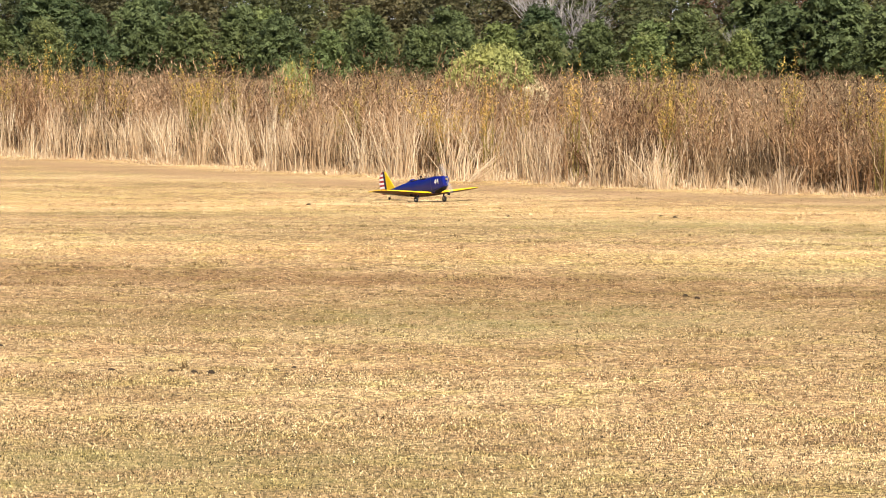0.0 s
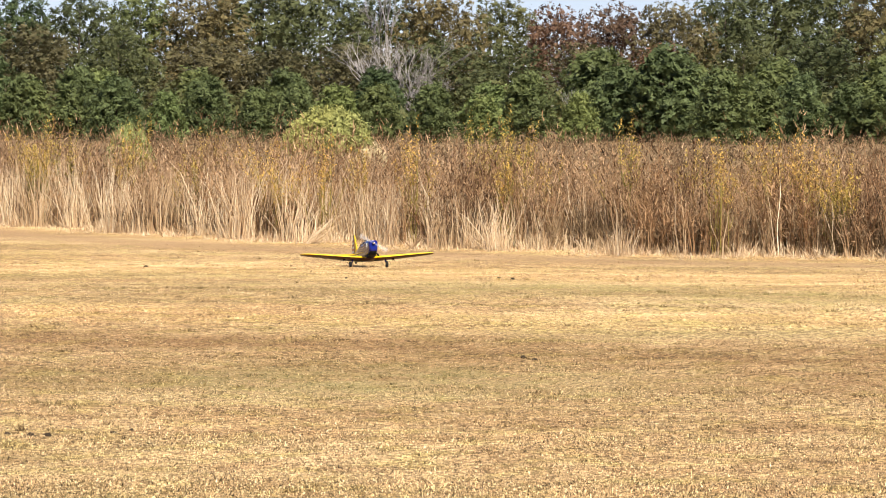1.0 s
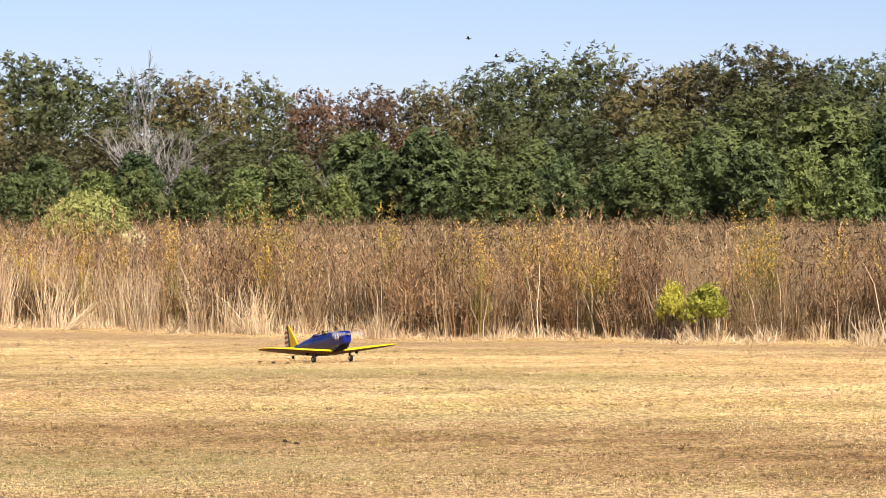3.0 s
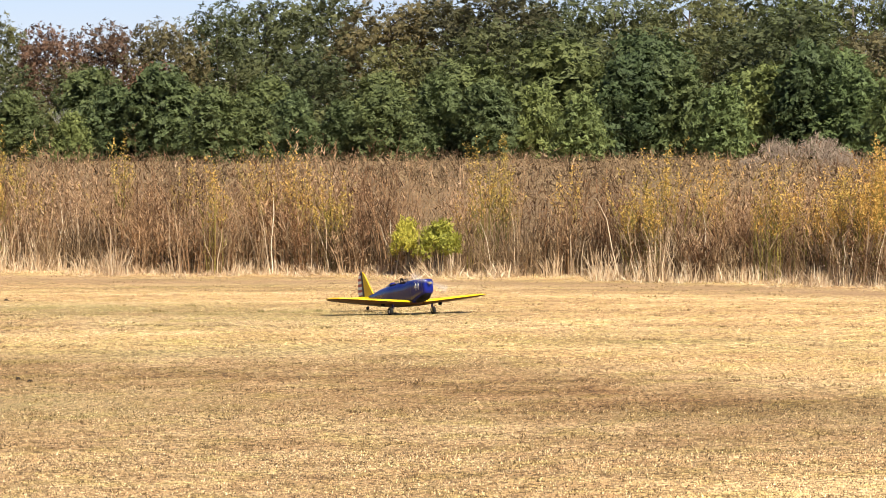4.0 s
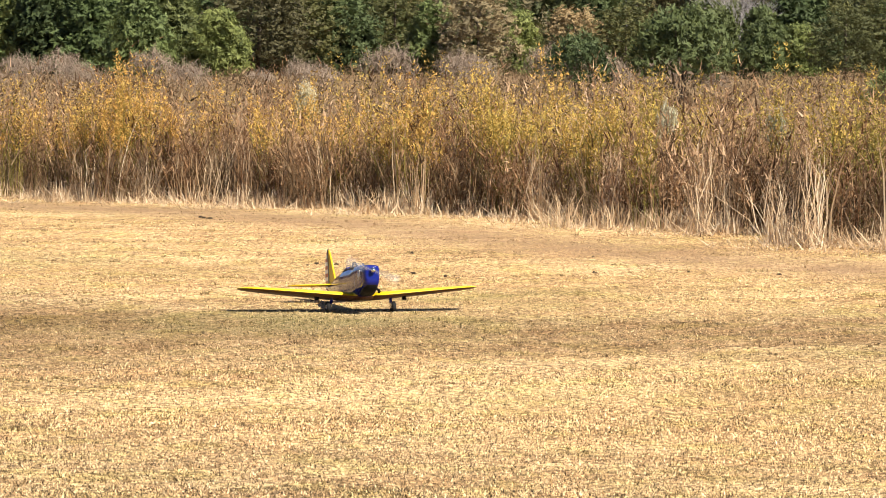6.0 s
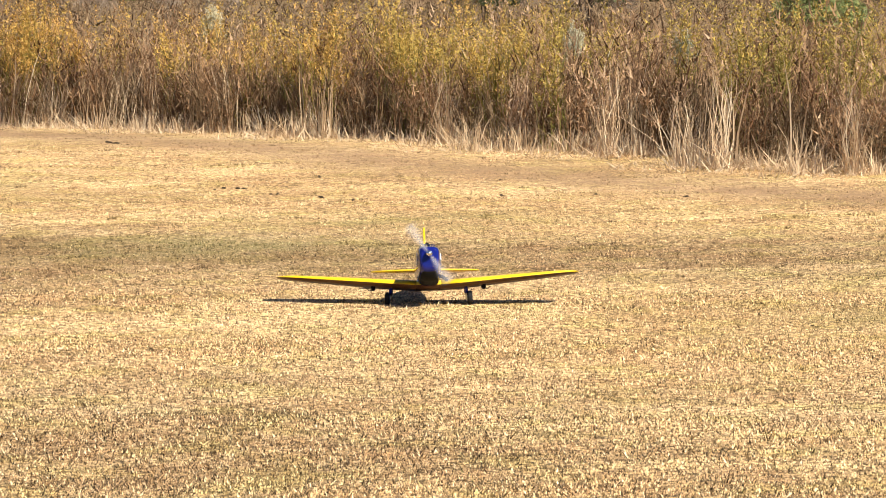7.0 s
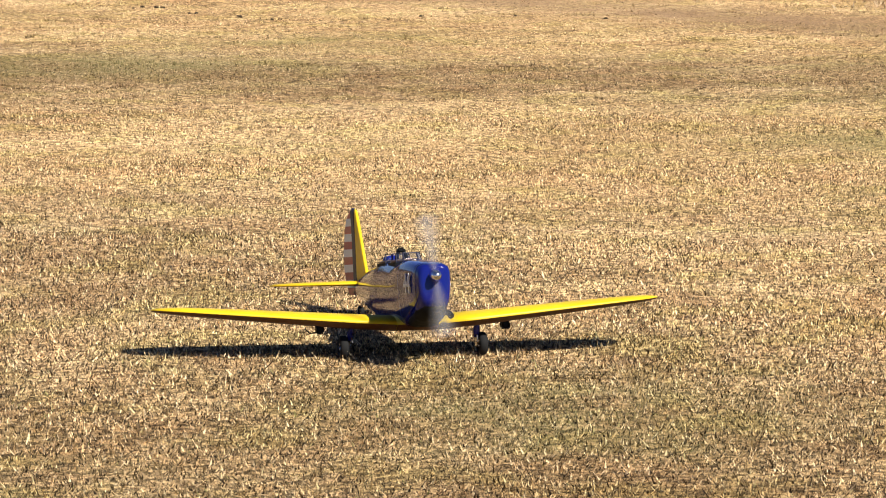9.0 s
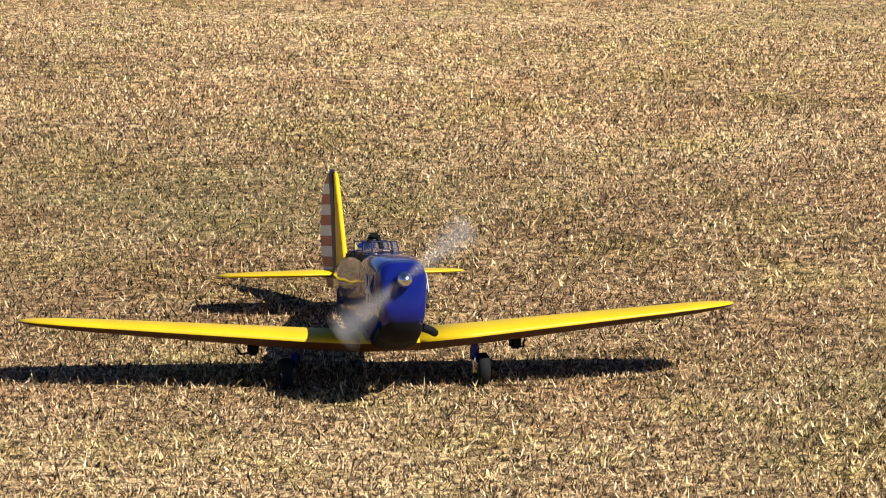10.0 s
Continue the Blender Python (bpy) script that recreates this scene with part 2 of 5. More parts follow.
M["black"] = paint("black_plastic", (0.006, 0.006, 0.0065), 0.65, 0, 0.0, 0.12, 0.12)
M["rubber"] = paint("tyre_rubber", (0.011, 0.0105, 0.010), 0.85, 0, 0.0, 0.12, 0.2)
M["metal"] = paint("bare_metal", (0.62, 0.62, 0.64), 0.22, 1.0, 0.0)
M["skin"] = paint("brown_leather", (0.08, 0.045, 0.03), 0.6, 0, 0.0)
M["clod"] = bark_material("dark_soil", (0.021, 0.0154, 0.0098), (0.056, 0.0385, 0.0245))


def glass():
    m, nt, b = mat("windscreen", 0.05, 0, 0.5)
    b.inputs["Base Color"].default_value = (0.9, 0.95, 1, 1)
    b.inputs["Transmission Weight"].default_value = 1.0
    return m


def prop_blur():
    m, nt, b = mat("spinning_blade", 0.5, 0, 0.3)
    b.inputs["Base Color"].default_value = (0.38, 0.36, 0.35, 1)
    t = nt.nodes.new("ShaderNodeBsdfTransparent")
    mx = nt.nodes.new("ShaderNodeMixShader")
    r = nt.nodes.new("ShaderNodeMapRange")
    r.inputs[3].default_value, r.inputs[4].default_value = 1.0, 0.80
    nt.links.new(attribute(nt, "veil"), r.inputs[0])
    nt.links.new(r.outputs[0], mx.inputs[0])
    nt.links.new(b.outputs[0], mx.inputs[1])
    nt.links.new(t.outputs[0], mx.inputs[2])
    nt.links.new(mx.outputs[0], nt.nodes["Material Output"].inputs[0])
    return m


M["glass"], M["prop"] = glass(), prop_blur()


# ---------------------------------------------------------------- mesh helpers
def np_mesh(name, verts, faces, material):
    """A mesh from arrays; faces all have the same number of corners."""
    me = bpy.data.meshes.new(name)
    verts, faces = np.asarray(verts, np.float32), np.asarray(faces, np.int32)
    k = faces.shape[1]
    me.vertices.add(len(verts))
    me.vertices.foreach_set("co", verts.ravel())
    me.loops.add(faces.size)
    me.loops.foreach_set("vertex_index", faces.ravel())
    me.polygons.add(len(faces))
    me.polygons.foreach_set("loop_start", np.arange(0, faces.size, k, dtype=np.int32))
    me.update(calc_edges=True)
    me.materials.append(material)
    return me


def part(name, bm, material, parent=None, label="", smooth=False):
    me = bpy.data.meshes.new(name)
    bmesh.ops.recalc_face_normals(bm, faces=bm.faces)
    if smooth:
        for f in bm.faces:
            f.smooth = True
    bm.to_mesh(me)
    bm.free()
    me.materials.append(material)
    ob = new(name, me)
    if parent is not None:
        ob.parent = parent
    return tagged(ob, label)


rng = np.random.default_rng(7)

GR = [0, 8, 9.8, 11.6, 13.6, 15.6, 18, 24, 28, 34, 38, 44, 47, 50, 60, 1e6]
GZ = [0, 0.032, 0.022, 0.055, 0.06, 0.035, 0.0, 0.03, 0.06, 0.13, 0.07, -0.085, -0.15, -0.14, -0.13, -0.13]


def gz(x, y):
    """The field's height: nearly level, with a low swell before the weeds and a slight fall across the near part."""
    r = np.hypot(x, y)
    across = r * np.sin(np.arctan2(x, y) - np.radians(np.interp(r, [8.3, 10, 15.8, 24, 29.3, 34, 40], [29.6, 27, 22.5, 21.7, 15.6, 9.9, 5])))
    fall = 0.011 * across * np.exp(-(across / 2.5) ** 2) * np.interp(r, [3, 6, 30, 42], [0, 1, 1, 0])
    return (np.interp(r - 1.0, GR, GZ) + 2 * np.interp(r, GR, GZ) + np.interp(r + 1.0, GR, GZ)) / 4 - fall


EDGE = np.array([(-20, 80), (-12, 70), (-7.9, 65), (-4.7, 62.2), (-1.7, 57), (0.85, 53.7), (3.2, 51.7), (5.9, 49.4), (8.4, 48.6), (10.3, 47.4),
                 (12.5, 45.0), (13.9, 41), (14.5, 36), (14.9, 30), (15.9, 27), (18.5, 21), (23, 14)], float)
SEG = np.r_[0, np.cumsum(np.hypot(*np.diff(EDGE, axis=0).T))]


# ---------------------------------------------------------------- ground
def from_line(x, y, line):
    """Distance of places from a bent line."""
    best = np.full(np.shape(x), 1e9)
    for (ax, ay), (bx, by) in zip(line, line[1:]):
        dx, dy = bx - ax, by - ay
        t = np.clip(((x - ax) * dx + (y - ay) * dy) / (dx * dx + dy * dy), 0, 1)
        best = np.minimum(best, np.hypot(x - ax - t * dx, y - ay - t * dy))
    return best


def bell(d, width):
    return np.exp(-(d / width) ** 2)


def tone(x, y):
    """Paler and browner swathes that the mower left: 0.5 is plain turf, more is paler."""
    brown = bell(from_line(x, y, [(-9, 30), (-0.8, 28.2), (1.8, 27.6), (4.0, 26.6), (6.9, 22.4), (8.2, 21.7), (10.0, 21.2), (11.4, 20.6), (15, 19)]), 1.15)
    broad = bell(from_line(x, y, [(-9, 27), (1.5, 25.0), (5.0, 22.0)]), 2.6)
    pale = bell(from_line(x, y, [(-9, 34), (1.9, 30.5), (4.9, 30.7), (7.2, 27.6), (8.6, 25.6), (11.2, 24.8), (13, 23)]), 1.0)
    foot = bell(from_line(x, y, EDGE), 1.1)
    far_pale = bell(from_line(x, y, [(-12, 50), (0, 43), (7, 38), (10.5, 31), (12, 26)]), 3.5)
    mid_pale = bell(from_line(x, y, [(6.0, 18.0), (8.5, 17.2), (12.0, 15.5)]), 2.3)
    near = bell(np.hypot(x - 4.4, y - 8.7), 1.5)
    bright = np.maximum(0.2 * bell(np.hypot(x - 3.9, y - 6.5), 0.9), bell(np.hypot(x - 9.8, y - 16.2), 3.2))
    bright = np.maximum(bright, 0.8 * bell(np.hypot(x - 7.8, y - 11.7), 2.0))
    return np.clip(0.5 - 0.31 * brown - 0.18 * broad + 0.42 * pale + 0.35 * foot + 0.42 * far_pale + 0.3 * mid_pale - 0.26 * near + 0.3 * bright, 0, 1)


def wear(x, y):
    """The worn reddish wheel track beside the weeds."""
    d = from_line(x, y, EDGE)
    return 0.95 * bell(d - 2.2, 0.9)


def greening(x, y):
    g = np.zeros(np.shape(x))
    for px, py, r in ((10.4, 24.2, 0.7), (9.4, 24.6, 0.5), (10.3, 16.7, 0.5), (8.2, 22.6, 0.9), (2.6, 36.0, 2.2), (5.0, 34.0, 1.6), (2.4, 9.2, 0.8), (4.9, 9.6, 0.6), (-1.5, 16.0, 1.6), (0.6, 24.6, 1.5), (5.5, 6.6, 0.4), (9.5, 14.5, 0.5)):
        g = np.maximum(g, bell(np.hypot((x - px) * 0.8, y - py), r))
    return g


def overgrown(x, y):
    """Where the unmown ground lies under brown dead litter."""
    bearing = np.arctan2(EDGE[:, 0], EDGE[:, 1])
    beyond = np.hypot(x, y) - np.interp(np.arctan2(x, y), bearing, np.hypot(EDGE[:, 0], EDGE[:, 1]))
    return np.clip((beyond - 0.5) / 1.2, 0, 1)


def mark_field(me, x, y):
    for name, fn in (("tone", tone), ("wear", wear), ("greening", greening), ("overgrown", overgrown)):
        me.attributes.new(name, "FLOAT", "POINT").data.foreach_set("value", np.asarray(fn(x, y), np.float32).ravel())


def build_ground():
    radii = np.r_[0.0, np.arange(1, 75, 0.5), np.geomspace(76, 4000, 40)]
    a = np.radians(np.r_[np.arange(-12, 46, 0.8), np.arange(46, 348, 7.0)])
    n = len(a)
    x, y = np.outer(radii, np.sin(a)), np.outer(radii, np.cos(a))
    v = np.stack([x, y, gz(x, y)], -1).reshape(-1, 3)
    i, j = np.meshgrid(np.arange(len(radii) - 1), np.arange(n), indexing="ij")
    k = (j + 1) % n
    f = np.stack([i * n + j, i * n + k, (i + 1) * n + k, (i + 1) * n + j], -1).reshape(-1, 4)[:, ::-1]
    me = np_mesh("ground", v, f, M["turf"])
    me.polygons.foreach_set("use_smooth", np.ones(len(me.polygons), bool))
    mark_field(me, v[:, 0], v[:, 1])
    tagged(new("ground", me), "dry mown tan turf field with brown streaks", "ground", kind="structure")


def ribbons(base, height, width, lean, face, bend=0.3, segs=2, kink=0.0):
    """Tapered ribbons as triangles. lean: horizontal offset of the tip (n, 2); face: direction of the width."""
    n = len(base)
    side = np.stack([np.cos(face), np.sin(face), np.zeros(n)], -1) * width[:, None] / 2
    rows = []
    for q in range(segs):
        u = q / segs
        c = base + np.stack([lean[:, 0] * u ** (1 + bend * 2), lean[:, 1] * u ** (1 + bend * 2), height * u], -1)
        if kink and q:
            c = c + rng.normal(0, kink, (n, 3)) * height[:, None] * np.array([1, 1, 0.2])
        w = 1 - 0.45 * u
        rows += [c - side * w, c + side * w]
    tip = base + np.stack([lean[:, 0], lean[:, 1], height], -1)
    v = np.stack(rows + [tip], 1)
    m = 2 * segs + 1
    f = []
    for q in range(segs - 1):
        f += [(2 * q, 2 * q + 1, 2 * q + 3), (2 * q, 2 * q + 3, 2 * q + 2)]
    f.append((2 * segs - 2, 2 * segs - 1, 2 * segs))
    faces = (np.arange(n)[:, None, None] * m + np.array(f)[None]).reshape(-1, 3)
    return v.reshape(-1, 3), faces


def join(lists):
    vs, fs, o = [], [], 0
    for v, f in lists:
        vs.append(v)
        fs.append(f + o)
        o += len(v)
    return np.concatenate(vs), np.concatenate(fs)


def turf_blades():
    """Short dry blades over the stretch of field on which the aeroplane rolls."""
    out = []
    for r0, r1, a0, a1, dens, h, w, segs in ((5.5, 9, 20, 42, 8800, 0.018, 0.0056, 1), (9, 13, 12, 42, 5000, 0.019, 0.0064, 1),
                                            (13, 15, 12, 40, 3000, 0.018, 0.0068, 1), (14.7, 18.5, -8, 40, 2000, 0.017, 0.0062, 1), (17.5, 21, -8, 40, 1250, 0.0165, 0.0064, 1),
                                            (20, 24, -8, 39, 700, 0.016, 0.0066, 1), (23, 28.5, -8, 38, 420, 0.015, 0.0068, 1), (28, 36, -8, 34, 110, 0.014, 0.0074, 1)):
        area = 0.5 * (r1 ** 2 - r0 ** 2) * radians(a1 - a0)
        n = int(area * dens)
        r, a = np.sqrt(rng.uniform(r0 ** 2, r1 ** 2, n)), np.radians(rng.uniform(a0, a1, n))
        x, y = r * np.sin(a), r * np.cos(a)
        hh = h * 0.8 * rng.lognormal(0, 0.35, n)
        ang = rng.uniform(0, 2 * np.pi, n)
        ln = hh * rng.uniform(0.1, 1.3, n)
        out.append(ribbons(np.stack([x, y, gz(x, y) - 0.002], -1), hh, w * rng.uniform(0.6, 1.3, n),
                           np.stack([np.cos(ang) * ln, np.sin(ang) * ln], -1), rng.uniform(0, np.pi, n), 0.3, segs))
    v, f = join(out)
    me = np_mesh("turf_grass", v, f, M["blade"])
    mark_field(me, v[:, 0], v[:, 1])
    tagged(new("turf_grass", me), "short dry straw-coloured mown grass", "grass", kind="stuff")


def turf_tufts():
    """Taller tufts that the mower missed, thicker in some swathes than in others, each of its own colour."""
    out, hues = [], []
    for r0, r1, a0, a1, dens, reach, h, w, per in ((14, 20, -8, 41, 80, 0.030, 0.017, 0.009, 6), (20, 28, -8, 39, 105, 0.040, 0.017, 0.012, 6),
                                                  (28, 36, -8, 34, 75, 0.055, 0.016, 0.015, 6), (36, 53, -8, 31, 24, 0.07, 0.016, 0.018, 6)):
        n = int(0.5 * (r1 ** 2 - r0 ** 2) * radians(a1 - a0) * dens)
        r, a = np.sqrt(rng.uniform(r0 ** 2, r1 ** 2, n)), np.radians(rng.uniform(a0, a1, n))
        x, y = r * np.sin(a), r * np.cos(a)
        row = y + 0.22 * x
        thick = 0.5 + 0.25 * np.sin(row * 2.9 + 0.8 * np.sin(x * 0.7)) + 0.25 * np.sin(row * 7.3 + 1.3 * np.sin(x * 1.1 + 2))
        ok = rng.uniform(0, 1, n) < 0.15 + 0.85 * thick
        x, y, thick = x[ok], y[ok], thick[ok]
        n = len(x)
        hue = np.clip(1.02 - 0.75 * thick + 0.28 * rng.normal(0, 1, n), 0, 1)
        top = h * rng.lognormal(-0.1, 0.35, n)
        i = np.repeat(np.arange(n), per)
        b, q = rng.uniform(0, 2 * np.pi, n * per), reach * np.sqrt(rng.uniform(0, 1, n * per))
        bx, by = x[i] + np.cos(b) * q, y[i] + np.sin(b) * q
        hh = top[i] * rng.uniform(0.5, 1.1, n * per)
        lean = np.stack([np.cos(b), np.sin(b)], -1) * (hh * rng.uniform(0.1, 0.9, n * per))[:, None]
        out.append(ribbons(np.stack([bx, by, gz(bx, by) - 0.003], -1), hh, w * rng.uniform(0.6, 1.5, n * per), lean, rng.uniform(-0.9, 0.9, n * per), 0.3, 1))
        hues.append(np.repeat(hue[i], 3))
    v, f = join(out)
    me = np_mesh("turf_tufts", v, f, M["tuft"])
    me.attributes.new("plant", "FLOAT", "POINT").data.foreach_set("value", np.concatenate(hues).astype(np.float32))
    mark_field(me, v[:, 0], v[:, 1])
    tagged(new("turf_tufts", me), "uneven tufts of brown and straw-coloured grass in the mown turf", "grass", kind="stuff")


# ---------------------------------------------------------------- the overgrown edge of the field
def edge_points(n, d0, d1, power=1.0, s0=0.0, s1=None):
    """n places along the edge, d0 to d1 metres behind it; power over 1 crowds them to the front."""
    s = rng.uniform(s0, SEG[-1] if s1 is None else s1, n)
    x, y = np.interp(s, SEG, EDGE[:, 0]), np.interp(s, SEG, EDGE[:, 1])
    e = 0.6
    tx = np.interp(s + e, SEG, EDGE[:, 0]) - np.interp(s - e, SEG, EDGE[:, 0])
    ty = np.interp(s + e, SEG, EDGE[:, 1]) - np.interp(s - e, SEG, EDGE[:, 1])
    q = np.hypot(tx, ty) + 1e-9
    nx, ny = -ty / q, tx / q
    d = d0 + (d1 - d0) * rng.uniform(0, 1, n) ** power
    d = d + 0.35 * np.sin(s * 1.7) + 0.25 * np.sin(s * 4.3 + 1)
    x, y = x + nx * d, y + ny * d
    return x, y, d, s


def wave(s, f, p):
    return 0.5 + 0.25 * np.sin(s * f + p) + 0.25 * np.sin(s * f * 2.7 + 1.9 * p)


def leaves_on(base, height, lean, per, size, lo, hi, spread, rise=0.5, thin=0.28):
    """Small leaves or side twigs along stems between lo and hi of their height; thin is half their width to length."""
    n = len(base)
    idx = np.repeat(np.arange(n), per)
    u = rng.uniform(lo, hi, n * per)
    sp = (spread * (1.25 - u))[:, None] if spread > 0 else 0
    c = base[idx] + np.stack([lean[idx, 0] * u ** 1.6, lean[idx, 1] * u ** 1.6, height[idx] * u], -1)
    a = rng.uniform(0, 2 * np.pi, n * per)
    out = np.stack([np.cos(a), np.sin(a), rng.uniform(-0.2, 1.0, n * per) * rise * 2], -1)
    start = c + out * rng.uniform(0, 1, (n * per, 1)) * sp
    ln = size * rng.uniform(0.5, 1.5, (n * per, 1))
    b = a + rng.uniform(-0.8, 0.8, n * per)
    side = np.stack([-np.sin(b), np.cos(b), rng.uniform(-0.6, 0.6, n * per)], -1) * ln * thin
    v = np.stack([start - side, start + side, start + out * ln], 1).reshape(-1, 3)
    return v, np.arange(n * per * 3).reshape(-1, 3)


def ground_base(x, y):
    return np.stack([x, y, gz(x, y) - 0.01], -1)


def lean_of(n, h, amount):
    a = rng.uniform(0, 2 * np.pi, n)
    l = h * np.abs(rng.normal(0, amount, n))
    return np.stack([np.cos(a) * l, np.sin(a) * l], -1)


def plants(count, d0, d1, power, per, reach, tall_of, keep_of, splay, tilt=0.08):
    """Plants along the edge, each of several stalks from one foot. Gives base, height, lean and colour of every stalk."""
    x, y, d, s = edge_points(count, d0, d1, power)
    az = np.degrees(np.arctan2(x, y))
    ok = rng.uniform(0, 1, count) < keep_of(az, s, d)
    x, y, d, s, az = x[ok], y[ok], d[ok], s[ok], az[ok]
    m = len(x)
    top = tall_of(az, s, d) * rng.uniform(0.68, 1.12, m)
    hue = np.clip(0.5 + 0.40 * rng.normal(0, 1, m) + 0.6 * (wave(s, 1.9, 0.4) - 0.5), 0, 1)
    idx = np.repeat(np.arange(m), per)
    n = len(idx)
    a, q = rng.uniform(0, 2 * np.pi, n), np.sqrt(rng.uniform(0, 1, n)) * reach
    h = top[idx] * rng.uniform(0.62, 1.05, n)
    out = h * np.abs(rng.normal(0, splay, n)) * (0.4 + q / reach)
    way = rng.normal(0, tilt, (m, 2))[idx] * h[:, None]
    lean = np.stack([np.cos(a) * out, np.sin(a) * out], -1) + way
    return ground_base(x[idx] + np.cos(a) * q, y[idx] + np.sin(a) * q), h, lean, hue[idx], az[idx]


def stuff(name, pieces, material, label, category="weeds"):
    """One mesh from (vertices, faces, colour of each vertex)."""
    v, f = join([p[:2] for p in pieces])
    me = np_mesh(name, v, f, material)
    hue = np.concatenate([p[2] for p in pieces])
    me.attributes.new("plant", "FLOAT", "POINT").data.foreach_set("value", np.asarray(hue, np.float32))
    return tagged(new(name, me), label, category, kind="stuff")


def stalks(base, h, lean, hue, wlo, whi, segs=2, kink=0.02, bend=0.3):
    v, f = ribbons(base, h, rng.uniform(wlo, whi, len(h)), lean, rng.uniform(-0.9, 0.9, len(h)), bend, segs, kink)
    return v, f, np.repeat(hue, 2 * segs + 1)


def twigs(base, h, lean, hue, per, size, lo, hi, spread, rise, thin):
    v, f = leaves_on(base, h, lean, per, size, lo, hi, spread, rise, thin)
    return v, f, np.repeat(hue, 3 * per)


def weed_top(az):
    return np.interp(az, [-8, 6, 14, 24, 32], [1.58, 1.54, 1.46, 1.38, 1.32])


def patchy(s, p):
    return 0.5 * wave(s, 0.8, p) + 0.5 * wave(s, 2.6, 1.0 + p)


def build_edge():
    # bleached grass along the foot, tall where the field is widest
    t1 = plants(2100, -0.1, 1.3, 1.0, 12, 0.13, lambda a, s, d: np.interp(a, [-8, -3, 2.4, 3.8, 7, 11, 30], [1.2, 1.25, 1.15, 0.5, 0.30, 0.30, 0.30]) * (0.40 + 0.95 * patchy(s, 0.6)),
                lambda a, s, d: np.interp(a, [-8, 2.4, 4, 7, 12, 13.5, 32], [1.0, 1.0, 0.40, 0.22, 0.28, 0.40, 0.35]) * np.clip(0.1 + 1.6 * patchy(s, 1.7), 0, 1), 0.20, 0.10)
    t2 = plants(620, 0.1, 2.0, 1.0, 7, 0.12, lambda a, s, d: np.interp(a, [-8, 2.4, 4, 14, 30], [1.3, 1.25, 0.95, 0.85, 0.85]),
                lambda a, s, d: np.interp(a, [-8, 2.4, 4, 12, 14, 32], [0.6, 0.6, 0.45, 0.5, 0.6, 0.6]), 0.12, 0.10)
    t3 = plants(520, 1.0, 3.0, 1.0, 11, 0.25, lambda a, s, d: np.interp(a, [-8, 2.4, 4, 30], [1.15, 1.1, 0.8, 0.7]) * (0.6 + 0.6 * patchy(s, 2.0)),
                lambda a, s, d: np.interp(a, [-8, 2.4, 4, 32], [0.9, 0.8, 0.12, 0.08]), 0.14, 0.07)
    # lone tall stalks, some leaning, and low splayed tussocks
    t4 = plants(150, -0.1, 2.5, 1.0, 2, 0.1, lambda a, s, d: 1.25 + 0 * a, lambda a, s, d: 0.8 + 0 * a, 0.2, 0.2)
    t5 = plants(520, -0.35, 0.5, 1.0, 15, 0.10, lambda a, s, d: 0.12 + 0.30 * patchy(s, 3.1), lambda a, s, d: np.clip(2.2 * patchy(s, 2.2) - 0.6, 0.03, 1), 0.6, 0.2)
    stuff("dry_grass_fringe", [stalks(*t1[:4], 0.005, 0.014, 3, 0.03), stalks(*t2[:4], 0.005, 0.012, 3, 0.03), stalks(*t3[:4], 0.005, 0.012, 2, 0.03),
                               stalks(*t4[:3], np.full(len(t4[1]), 0.95), 0.009, 0.017, 3, 0.03), stalks(*t5[:4], 0.005, 0.012, 3, 0.05)],
          M["straw"], "bleached dry tall grass along the field's edge", "grass")
    # dark brush in low mounds among the stalks; stems behind, coloured dark as gap shade
    p = plants(1150, 0.15, 1.7, 1.0, 9, 0.24, lambda a, s, d: np.interp(a, [-8, 5, 8, 18, 32], [0.42, 0.45, 0.72, 0.70, 0.55]) * (0.55 + 0.75 * wave(s, 1.4, 0.7)),
               lambda a, s, d: np.interp(a, [-8, 4, 7, 17, 22, 32], [0.5, 0.55, 1.0, 1.0, 0.75, 0.7]), 0.3, 0.1)
    k = plants(1250, 0.5, 2.2, 1.0, 8, 0.24, lambda a, s, d: np.interp(a, [-8, 2.4, 5, 18, 32], [0.85, 0.8, 0.72, 0.66, 0.6]) * (0.6 + 0.65 * wave(s, 2.1, 0.3)),
               lambda a, s, d: 0.35 + 0.65 * patchy(s, 4.0), 0.12, 0.07)
    stuff("low_weeds", [stalks(*p[:4], 0.005, 0.010), twigs(*p[:4], 11, 0.10, 0.1, 1.0, 0.10, 1.2, 0.05),
                        stalks(k[0], k[1], k[2], 0.55 * k[3], 0.007, 0.016), twigs(k[0], k[1], k[2], 0.6 * k[3], 10, 0.10, 0.05, 1.0, 0.09, 1.2, 0.06)],
          M["low"], "low mounds of dark grey-brown brush, stems behind darkened as shade in the gaps")
    # trampled litter at the foot
    lit = []
    for n0, d0, d1, lo, hi, amount in ((34000, -1.0, 0.8, 0.015, 0.10, 2.2), (36000, -0.45, 0.9, 0.03, 0.22, 1.1)):
        x, y, d, s = edge_points(n0, d0, d1, 1.0)
        ok = rng.uniform(0, 1, n0) < 0.35 + 0.9 * wave(s, 5.3, 0.2) * wave(s, 1.3, 2.0) + 0.25
        x, y, s = x[ok], y[ok], s[ok]
        n0 = len(x)
        h = rng.uniform(lo, hi, n0) * (0.2 + 1.1 * wave(s, 2.3, 1.0) * wave(s, 7.1, 0.3) * 1.6)
